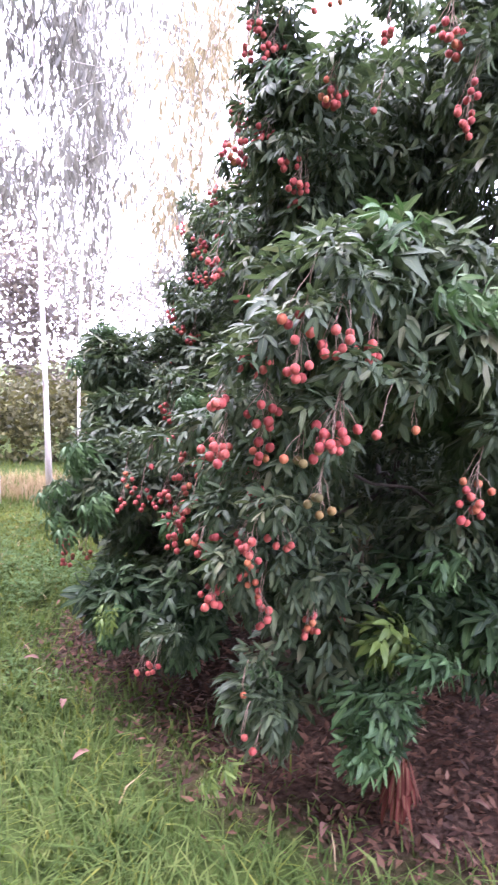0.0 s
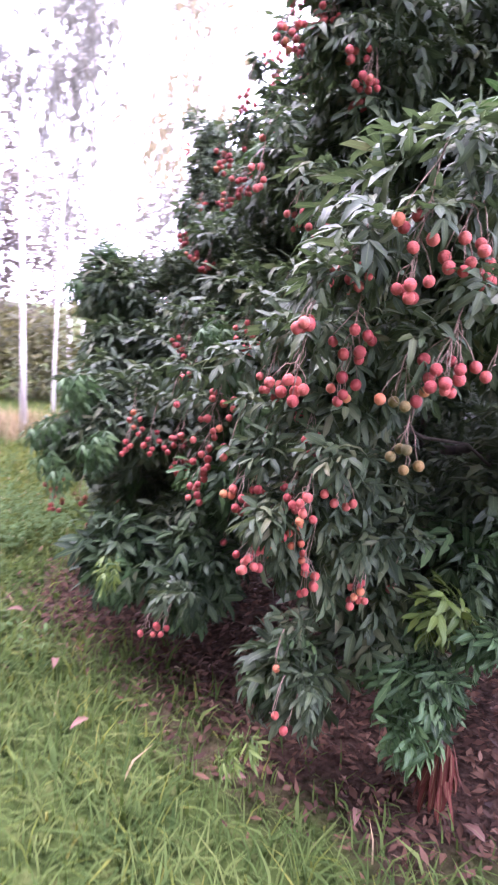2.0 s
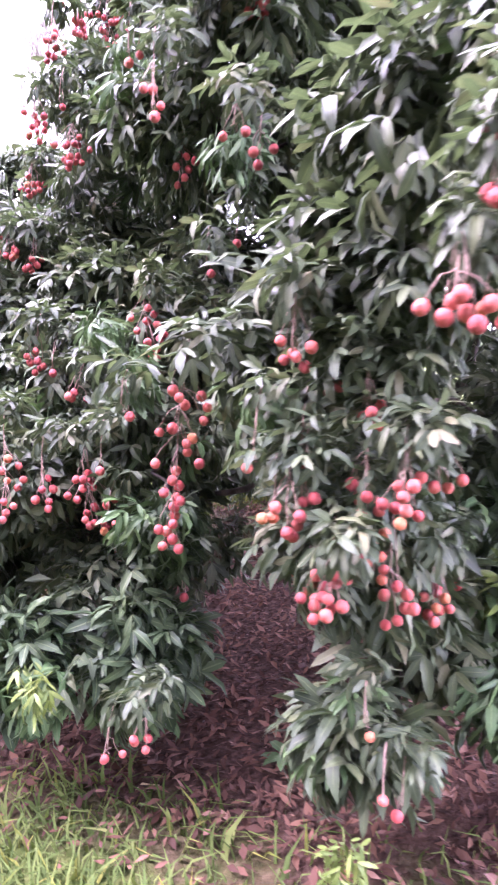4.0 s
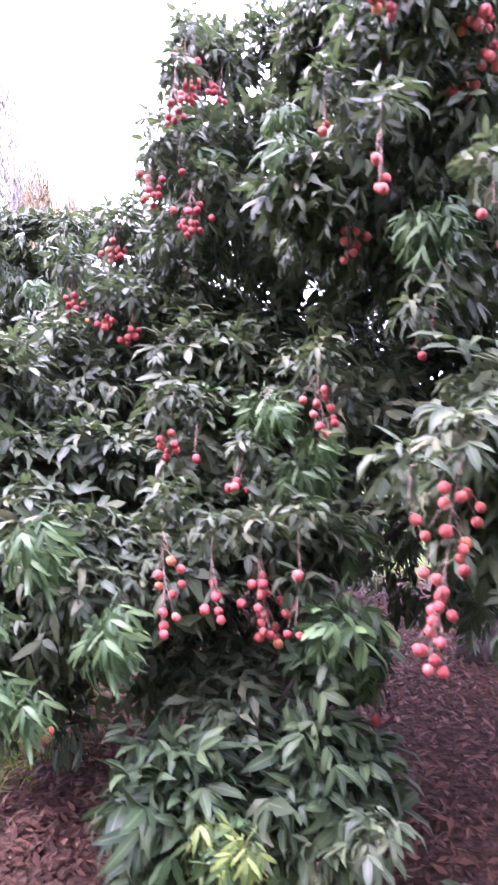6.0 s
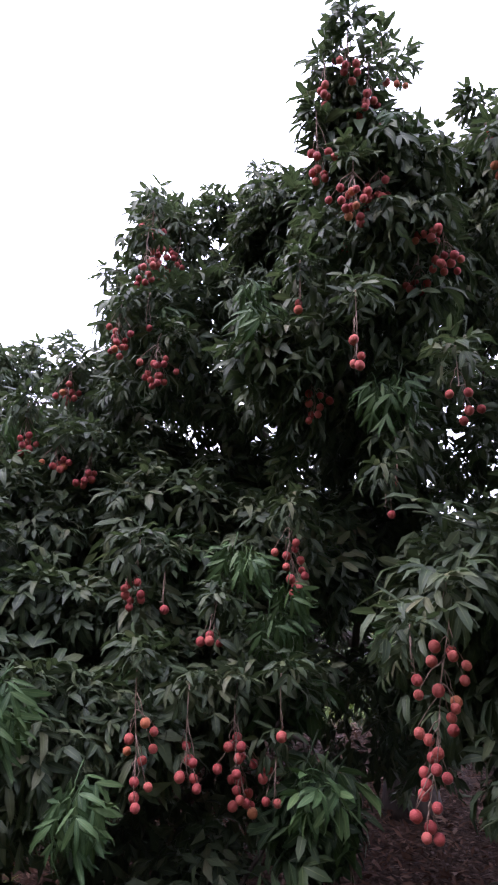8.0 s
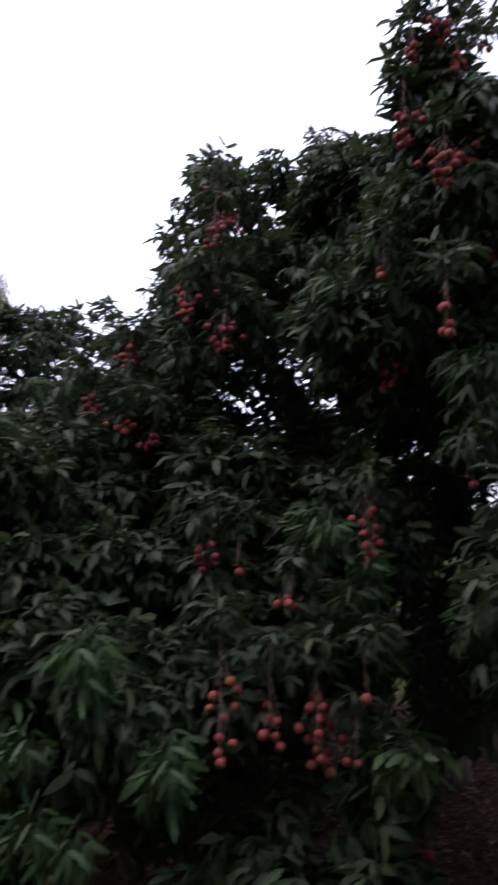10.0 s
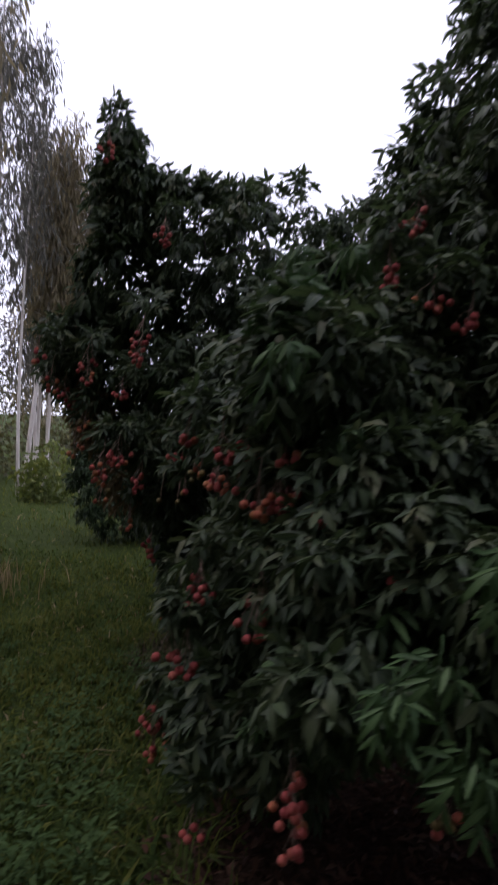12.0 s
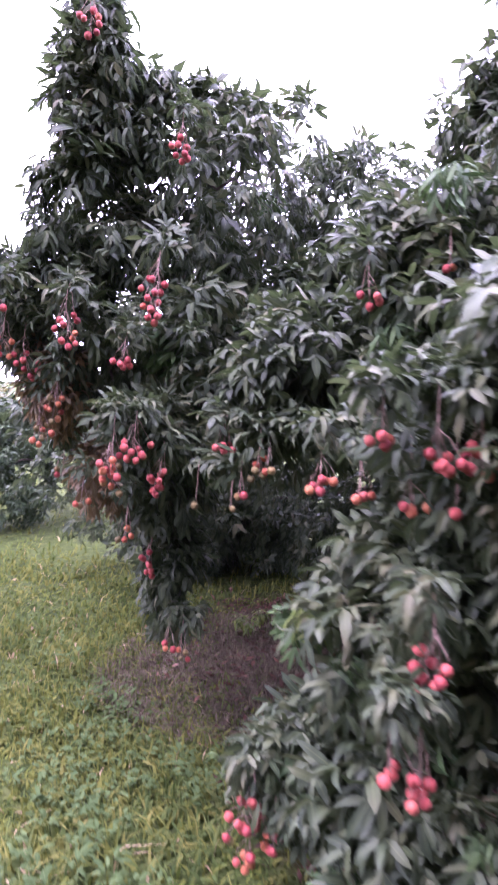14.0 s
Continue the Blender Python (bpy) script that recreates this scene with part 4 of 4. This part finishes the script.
cluster(tree_near, 0.35, 3.33, 1.53, 0.11, 7, 1)
cluster(tree_near, 0.33, 3.37, 1.42, 0.10, 6, 0.6)
cluster(tree_near, 0.23, 3.33, 1.41, 0.08, 7, 1)
cluster(tree_near, 0.53, 3.25, 1.48, 0.11, 14, 0.75)
cluster(tree_near, 0.44, 3.27, 1.39, 0.04, 4, 0.3)
cluster(tree_near, 0.49, 3.43, 1.28, 0.11, 5, 0)
cluster(tree_near, 0.73, 3.44, 1.47, 0.03, 1, 0.7)
cluster(tree_near, 0.65, 3.38, 1.46, 0.03, 1, 0.7)
cluster(tree_near, 0.92, 3.53, 1.32, 0.17, 12, 0.75)
cluster(tree_near, 0.28, 3.60, 1.09, 0.12, 8, 0.9)
cluster(tree_near, 0.36, 3.61, 1.09, 0.07, 4, 1)
cluster(tree_near, 0.29, 3.70, 0.87, 0.15, 8, 1)
cluster(tree_near, 0.14, 3.66, 0.86, 0.06, 4, 1)
cluster(tree_near, 0.46, 3.80, 0.78, 0.09, 4, 0.8)
cluster(tree_near, 0.56, 3.87, 0.76, 0.03, 1, 0.9)
cluster(tree_near, 0.24, 3.70, 0.38, 0.03, 1, 1)
cluster(tree_near, 0.29, 3.71, 0.34, 0.03, 1, 1)
cluster(tree_near, 0.09, 4.42, 2.90, 0.08, 5, 1)
cluster(tree_near, 0.64, 4.24, 2.84, 0.07, 4, 0.8)
cluster(tree_near, 0.84, 3.98, 2.74, 0.15, 14, 1)
cluster(tree_near, 0.91, 3.97, 2.54, 0.20, 12, 1)
cluster(tree_near, 0.47, 4.06, 2.61, 0.13, 8, 1)
cluster(tree_near, 0.62, 4.07, 2.52, 0.04, 1, 0.8)
cluster(tree_near, 0.01, 4.28, 2.06, 0.15, 5, 1)
cluster(tree_near, 0.35, 4.41, 3.03, 0.04, 1, 1)
cluster(tree_near, 0.44, 4.43, 3.05, 0.06, 2, 0.7)
cluster(tree_near, -0.03, 4.03, 1.31, 0.46, 27, 1)
cluster(tree_near, -0.19, 4.00, 1.25, 0.03, 1, 1)
cluster(tree_near, -0.50, 4.62, 1.11, 0.23, 10, 1)
cluster(tree_near, -0.28, 4.52, 1.05, 0.23, 20, 1)
cluster(tree_near, -0.26, 4.63, 1.28, 0.07, 4, 1)
cluster(tree_near, -0.04, 4.56, 1.52, 0.20, 13, 1)
cluster(tree_near, -0.37, 4.87, 1.43, 0.12, 8, 1)
cluster(tree_near, -0.33, 4.79, 1.36, 0.03, 1, 1)
cluster(tree_near, -0.23, 4.39, 1.08, 0.03, 1, 1)
cluster(tree_near, -0.04, 4.39, 0.67, 0.03, 1, 1)
cluster(tree_near, -0.23, 4.43, 0.90, 0.03, 2, 1)
cluster(tree_near, 0.11, 4.32, 1.59, 0.03, 1, 1)
cluster(tree_near, 0.22, 4.37, 1.68, 0.03, 1, 0.8)
cluster(tree_near, 0.13, 4.62, 1.98, 0.13, 8, 1)
cluster(tree_near, 0.15, 4.08, 1.87, 0.03, 2, 1)
cluster(tree_near, -0.17, 5.10, 2.18, 0.14, 16, 1)
cluster(tree_near, -0.28, 5.16, 2.30, 0.15, 12, 1)
cluster(tree_near, 0.06, 5.48, 2.80, 0.17, 17, 1)
cluster(tree_near, 0.13, 5.43, 2.78, 0.13, 5, 1)
cluster(tree_near, -0.08, 5.27, 2.78, 0.22, 21, 1)
cluster(tree_near, 0.02, 4.52, 2.24, 0.03, 1, 1)
cluster(tree_near, -0.32, 5.57, 2.17, 0.11, 10, 1)
cluster(tree_near, -0.52, 5.47, 1.94, 0.10, 8, 1)
cluster(tree_near, -0.45, 5.35, 1.84, 0.07, 7, 1)
cluster(tree_near, -0.35, 5.29, 1.79, 0.08, 7, 1)
cluster(tree_near, 0.29, 4.24, 2.40, 0.07, 8, 1)
cluster(tree_near, 0.33, 4.22, 2.32, 0.08, 10, 1)
cluster(tree_near, 0.32, 4.31, 2.28, 0.07, 8, 1)
cluster(tree_near, 0.20, 4.33, 2.55, 0.12, 18, 1)
cluster(tree_near, 0.32, 4.61, 2.54, 0.09, 9, 1)
cluster(tree_near, -0.82, 4.87, 0.65, 0.11, 5, 0.15)
cluster(tree_near, 0.42, 4.49, 2.22, 0.05, 4, 0)
cluster(tree_near, -0.19, 5.13, 2.31, 0.03, 1, 1)
cluster(tree_near, -0.02, 4.47, 2.20, 0.03, 1, 1)
cluster(tree_near, 0.21, 4.35, 2.88, 0.16, 16, 1)
cluster(tree_near, 0.14, 4.36, 2.98, 0.10, 8, 1)
cluster(tree_near, 0.05, 4.43, 2.68, 0.13, 9, 1)
cluster(tree_near, 0.19, 3.9, 0.86, 0.12, 6, 0.5)
cluster(tree_near, 0.16, 3.69, 0.92, 0.14, 11, 1)
cluster(tree_near, 0.14, 3.76, 1.37, 0.09, 6, 1)
cluster(tree_near, 0.26, 3.70, 1.23, 0.09, 6, 1)
cluster(tree_near, 0.24, 3.68, 1.08, 0.10, 7, 1)
cluster(tree_near, 0.25, 3.81, 1.28, 0.06, 4, 1)
cluster(tree_near, 0.13, 3.74, 1.14, 0.03, 1, 1)
cluster(tree_near, 0.13, 3.73, 1.06, 0.04, 3, 1)
cluster(tree_near, 0.07, 3.75, 1.04, 0.03, 1, 1)
cluster(tree_near, 0.04, 3.77, 1.14, 0.03, 1, 1)
cluster(tree_near, -0.31, 4.28, 0.29, 0.04, 3, 1)
cluster(tree_near, -0.21, 4.17, 0.37, 0.06, 4, 1)
cluster(tree_near, 0.23, 3.75, 0.52, 0.03, 1, 0.2)
cluster(tree_near, -0.97, 5.53, 1.39, 0.09, 6, 1)
cluster(tree_near, -1.01, 5.60, 1.37, 0.07, 6, 1)
cluster(tree_near, -0.96, 5.58, 1.27, 0.03, 1, 1)
cluster(tree_near, -0.94, 5.70, 1.25, 0.04, 4, 1)
cluster(tree_near, -0.94, 5.36, 1.37, 0.06, 5, 1)
cluster(tree_near, -0.93, 5.40, 1.27, 0.09, 14, 0.8)
cluster(tree_near, -0.98, 5.43, 1.24, 0.08, 7, 0.6)
cluster(tree_near, -0.90, 5.22, 1.23, 0.07, 7, 1)
cluster(tree_near, -1.10, 5.53, 1.02, 0.12, 10, 1)
cluster(tree_near, -1.02, 5.34, 1.01, 0.15, 10, 1)
cluster(tree_near, -1.18, 5.56, 0.81, 0.05, 4, 1)
cluster(tree_near, -1.14, 5.52, 0.78, 0.06, 5, 1)
cluster(tree_near, -0.92, 5.36, 0.70, 0.03, 2, 1)
cluster(tree_near, -0.97, 5.28, 0.85, 0.03, 1, 1)
cluster(tree_near, -1.05, 5.12, 0.66, 0.24, 17, 0.85)
cluster(tree_near, -0.99, 6.09, 0.42, 0.13, 8, 0.9)
cluster(tree_near, -0.95, 6.05, 0.30, 0.06, 4, 0.9)
cluster(tree_near, -1.05, 5.65, 0.22, 0.04, 4, 1)
cluster(tree_far, -0.83, 6.80, 1.86, 0.20, 15, 0.85)
cluster(tree_far, -0.99, 7.14, 1.74, 0.17, 10, 0.95)
cluster(tree_far, -0.89, 6.91, 1.57, 0.06, 6, 1)
cluster(tree_far, -1.04, 7.38, 1.60, 0.14, 9, 1)
cluster(tree_far, -0.95, 6.74, 1.30, 0.10, 10, 1)
cluster(tree_far, -0.85, 6.73, 1.20, 0.12, 9, 1)
cluster(tree_far, -0.67, 7.03, 0.85, 0.16, 8, 1)
cluster(tree_far, -0.76, 6.51, 1.30, 0.05, 6, 0.7)
cluster(tree_far, -0.79, 6.08, 1.25, 0.07, 7, 0.7)
cluster(tree_far, -0.89, 5.87, 1.24, 0.04, 4, 0.4)
cluster(tree_far, -0.73, 6.34, 1.24, 0.03, 2, 0.2)
cluster(tree_far, -0.73, 6.82, 2.34, 0.11, 9, 1)
cluster(tree_far, -0.92, 7.12, 2.8, 0.13, 7, 1)
cluster(tree_far, -0.76, 6.43, 1.16, 0.04, 2, 0.1)
cluster(tree_far, -1.08, 5.68, 1.40, 0.03, 4, 0.7)
cluster(tree_far, -1.20, 7.28, 1.78, 0.11, 6, 0.8)
cluster(tree_far, -0.96, 7.26, 1.44, 0.15, 10, 0.35)
cluster(tree_far, -1.02, 6.79, 1.22, 0.13, 7, 0.3)
cluster(tree_far, -0.60, 7.00, 0.45, 0.05, 3, 0.3)
cluster(tree_near, -0.63, 6.07, 1.77, 0.09, 4, 1)
cluster(tree_near, -0.52, 5.88, 1.83, 0.04, 2, 1)
cluster(tree_far, -0.99, 7.35, 1.32, 0.11, 8, 0.1)
cluster(tree_far, -0.83, 7.45, 1.13, 0.07, 4, 0.1)
cluster(tree_far, -0.80, 7.01, 0.95, 0.09, 5, 0.2)
cluster(tree_far, -1.10, 7.42, 1.65, 0.11, 8, 0.5)
cluster(tree_far, -0.57, 6.95, 0.45, 0.09, 4, 0.1)
cluster(tree_far, -1.00, 6.79, 1.26, 0.11, 6, 0.2)
cluster(tree_far, -0.73, 6.38, 1.27, 0.11, 5, 0.1)
cluster(tree_near, -1.00, 6.10, 0.38, 0.20, 14, 0.5)
cluster(tree_far, -0.90, 7.17, 1.03, 0.04, 3, 0.1)
cluster(tree_far, -0.78, 6.45, 1.12, 0.05, 1, 0)
cluster(tree_far, -0.79, 6.61, 1.11, 0.04, 1, 0)
cluster(tree_near, 0.25, 3.70, 0.99, 0.15, 8, 0.5)
cluster(tree_near, 0.09, 3.73, 1.05, 0.11, 6, 0.6)
cluster(tree_near, 0.44, 3.80, 0.77, 0.10, 5, 0.8)
cluster(tree_near, -0.40, 4.55, 1.03, 0.12, 6, 1)
cluster(tree_near, 0.22, 4.11, 1.84, 0.07, 3, 1)
cluster(tree_near, -0.82, 5.00, 1.12, 0.06, 5, 0.8)
cluster(tree_near, 0.45, 4.05, 2.58, 0.10, 8, 0.8)
cluster(tree_near, 0.07, 4.31, 2.51, 0.13, 16, 0.9)
cluster(tree_near, -0.19, 5.12, 2.54, 0.12, 9, 1)
cluster(tree_near, 0.53, 5.35, 3.13, 0.11, 5, 1)
young(tree_near, 0.48, 4.74, 2.33, 0.84, 0, 1)
young(tree_near, 0.63, 3.43, 1.97, 0.88, 0)
young(tree_near, 0.77, 3.45, 1.80, 0.88, 1)
young(tree_near, 0.86, 3.46, 1.77, 0.8, 1)
young(tree_near, 0.85, 3.73, 1.00, 0.72, 0)
young(tree_near, -0.55, 4.40, 0.50, 0.72, 1, 1)
young(tree_near, 0.04, 3.83, 1.22, 0.8, 1)
young(tree_near, -0.51, 4.25, 0.50, 0.6, 1, 1)
young(tree_near, -0.20, 4.32, 0.92, 0.72, 0)
young(tree_near, -0.90, 6.06, 0.86, 0.56, 1)
young(tree_near, -0.86, 5.21, 0.96, 0.64, 1)
young(tree_near, -0.56, 5.63, 2.01, 0.88, 1)
young(tree_near, -0.65, 5.82, 2.04, 0.72, 1)
young(tree_near, -0.87, 6.04, 0.85, 0.8, 1)
young(tree_near, -0.61, 6.00, 1.65, 0.72, 1)
spray(tree_near, -0.22, 4.55, 1.42, 0.7, 1, 3)
spray(tree_near, -0.14, 4.51, 1.31, 0.75, 1, 3)
spray(tree_near, 0.19, 4.34, 1.95, 0.8, 1, 3)
spray(tree_near, 0.02, 4.74, 2.28, 0.8, 1, 2)
spray(tree_near, -0.7, 4.57, 0.93, 0.85, 1, 3)
spray(tree_near, -0.85, 4.72, 1.15, 0.9, 1, 3)
spray(tree_near, -0.92, 4.68, 0.78, 0.75, 1, 2)
spray(tree_near, -1.02, 4.77, 0.95, 0.75, 1, 2)
spray(tree_near, 0.69, 3.85, 0.68, 0.85, 0, 4, 1)
spray(tree_near, 0.63, 3.75, 0.33, 0.85, 0, 4)
spray(tree_near, 0.85, 3.8, 0.62, 0.85, 0, 3)
spray(tree_near, 0.08, 3.69, 0.22, 0.6, 1, 2, 1)
spray(tree_near, -1.0, 5.32, 1.76, 0.85, 1, 3)
spray(tree_near, -0.98, 5.32, 1.6, 0.85, 1, 2)
spray(tree_near, -0.94, 5.99, 0.9, 0.6, 1, 2, 1)
young(tree_far, 0.56, 7.65, 0.12, 0.56, 0, 1)
young(tree_far, 0.40, 7.67, 0.12, 0.48, 0, 1)
young(tree_near, -0.98, 5.45, 0.58, 0.5, 1)
young(tree_near, -1.06, 5.73, 0.38, 0.6, 1)
young(tree_near, -1.07, 5.21, 1.62, 0.7, 1)
young(tree_far, 0.67, 7.57, 0.12, 0.6, 0, 1)
young(tree_far, 0.39, 7.57, 0.12, 0.5, 0, 1)


# ---- small things on the ground ----
def withered_shoot(x, y):
    """A snapped shoot with long dead leaves, hanging to the soil."""
    rng = np.random.default_rng(77)
    thing = new("withered_shoot")
    thing.location = (x, y, 0)
    sv, sf = tube([(0, 0.03, 0.3), (0.0, 0.01, 0.2), (0.01, 0, 0.1), (0.0, 0, -0.01)], [0.006, 0.006, 0.005, 0.003], 6)
    child("twig", big_mesh("twig", sv, sf, [BARK]), thing)
    for i in range(72):
        a, ll = rng.uniform(0, 2 * math.pi), rng.uniform(0.09, 0.19)
        lv = blade(ll, rng.uniform(0.012, 0.028), rng.uniform(0.0, 0.6), rng.uniform(-0.2, 0.9))
        w, top = rng.uniform(0.1, 0.7), rng.uniform(0.0, 0.1)
        d = unit((math.cos(a) * w, math.sin(a) * w, -1))
        lv = lv @ basis(d, unit((math.cos(a), math.sin(a), rng.normal(0.2, 0.5)))).T + (math.cos(a) * 0.03, math.sin(a) * 0.03, 0.0)
        lv[:, 2] += 0.012 - lv[:, 2].min() + top
        child("dead_leaf", big_mesh("dead_leaf", lv, BLADE_TRI, [LEAF_WITHERED], rib=BLADE_RIB), thing)
    tagged(thing, "withered shoot with limp reddish brown leaves touching the litter", "dead shoot")


withered_shoot(0.74, 3.82)


def weeds():
    """Soft broad-leaved weeds in the grass along the lane."""
    rng = np.random.default_rng(91)
    vs, fs, ribs, m = [], [], [], 0
    for i in range(900):
        x, y = rng.uniform(-2.9, -0.5), rng.uniform(4.4, 8.6)
        if litter_depth(x, y) > -0.12 or noise.noise(Vector((x * 1.7, y * 1.7, 5.0))) < -0.05:
            continue
        near = x > -2.4 and 5.2 < y < 6.6
        h = rng.uniform(0.1, 0.26) if near else rng.uniform(0.05, 0.12)
        for k in range(rng.integers(16, 28) if near else rng.integers(8, 14)):
            s = rng.uniform(0.2, 1)
            a = rng.uniform(0, 2 * math.pi)
            ll = rng.uniform(0.02, 0.045)
            lv = blade(ll, ll * rng.uniform(0.3, 0.5), rng.uniform(0.1, 0.5), rng.uniform(0.1, 0.5), LITE_STATION)
            d = unit((math.cos(a), math.sin(a), rng.uniform(0.0, 0.9)))
            vs.append(lv @ basis(d, (0, 0, 1)).T + (x + math.cos(a) * 0.03 * s, y + math.sin(a) * 0.035 * s, h * s))
            fs.append(LITE_TRI + m), ribs.append(LITE_RIB)
            m += len(lv)
    ob = new("weeds", big_mesh("weeds", np.concatenate(vs), np.concatenate(fs), [WEED], rib=np.concatenate(ribs)))
    tagged(ob, "soft grey green weeds among the grass", "weeds", kind="stuff")


weeds()


def straw_edge():
    """A strip of tall dry grass in front of the eucalyptus."""
    rng = np.random.default_rng(93)
    n = 9000
    u = rng.uniform(0, 1, n)
    x, y = -6.5 + 5.2 * u + rng.normal(0, 0.3, n), 8.2 + 1.6 * u + rng.normal(0, 0.3, n)
    me = scatter_blades(rng, x, y, 0.24, 0.011, 0.5, [STRAW, GRASS], (rng.uniform(0, 1, n) < 0.2).astype(int))
    ob = new("dry_grass", me)
    tagged(ob, "tall straw coloured dry grass before the eucalyptus", "grass", kind="stuff")


straw_edge()


def bare_patch():
    """Trampled dead grass between the two trees."""
    rng = np.random.default_rng(95)
    n = 16000
    a, r = rng.uniform(0, 2 * math.pi, n), np.sqrt(rng.uniform(0, 1, n))
    x, y = 0.2 + 0.85 * r * np.cos(a), 7.3 + 0.75 * r * np.sin(a)
    me = scatter_blades(rng, x, y, 0.06, 0.0055, 2.0, [GRASS_DEAD, GRASS], (rng.uniform(0, 1, n) < 0.07).astype(int))
    tagged(new("dead_grass", me), "grey brown dead grass on the bare soil between the trees", "grass", kind="stuff")


bare_patch()


def fallen_leaf(x, y, length, turn, label):
    """One large dry leaf lying curled on the ground."""
    lv = blade(length, length * 0.36, 0.12, 0.35)
    lv[:, 2] += 0.012 * np.sin(lv[:, 1] / length * math.pi)
    lv[:, 2] -= lv[:, 2].min()
    ob = new("fallen_leaf", big_mesh("fallen_leaf", lv, BLADE_TRI, [LEAF_FALLEN], rib=BLADE_RIB))
    ob.matrix_world = pose(x, y, 0.03 if litter_depth(x, y) > 0 else 0.06, 6, -8, turn)
    return tagged(ob, label, "leaf", "fallen leaves")


ON_LITTER, ON_GRASS = "large pale pinkish brown leaf fallen on the litter", "dry pale brown leaf fallen on the grass"
for i, (x, y, length) in enumerate(((0.87, 3.68, 0.09), (0.14, 3.76, 0.085), (0.49, 3.74, 0.08), (1.0, 3.95, 0.085))):
    fallen_leaf(x, y, length, 40 + 67 * i, ON_LITTER)
for i, (x, y) in enumerate(((-1.04, 4.67), (-0.45, 3.94), (-0.73, 4.3))):
    fallen_leaf(x, y, 0.085, 100 + 50 * i, ON_GRASS)


def seedling(x, y):
    """A low rosette of broad green leaves."""
    rng = np.random.default_rng(55)
    thing = new("seedling")
    thing.location = (x, y, 0)
    sv, sf = tube([(0, 0, -0.01), (0.002, 0, 0.03), (0, 0, 0.06)], [0.004, 0.003, 0.002], 6)
    child("stem", big_mesh("stem", sv, sf, [STALK]), thing)
    for i in range(8):
        a, ll = i * 2.4, rng.uniform(0.07, 0.1)
        lv = blade(ll, ll * 0.42, 0.3, 0.2) @ basis(unit((math.cos(a), math.sin(a), 0.35)), (0, 0, 1)).T + (0, 0, 0.02 + 0.005 * i)
        child("leaf", big_mesh("leaf", lv, BLADE_TRI, [LEAF_YOUNG], rib=BLADE_RIB), thing)
    tagged(thing, "small green seedling with broad leaves in the leaf litter", "seedling")


seedling(0.2, 4.37)
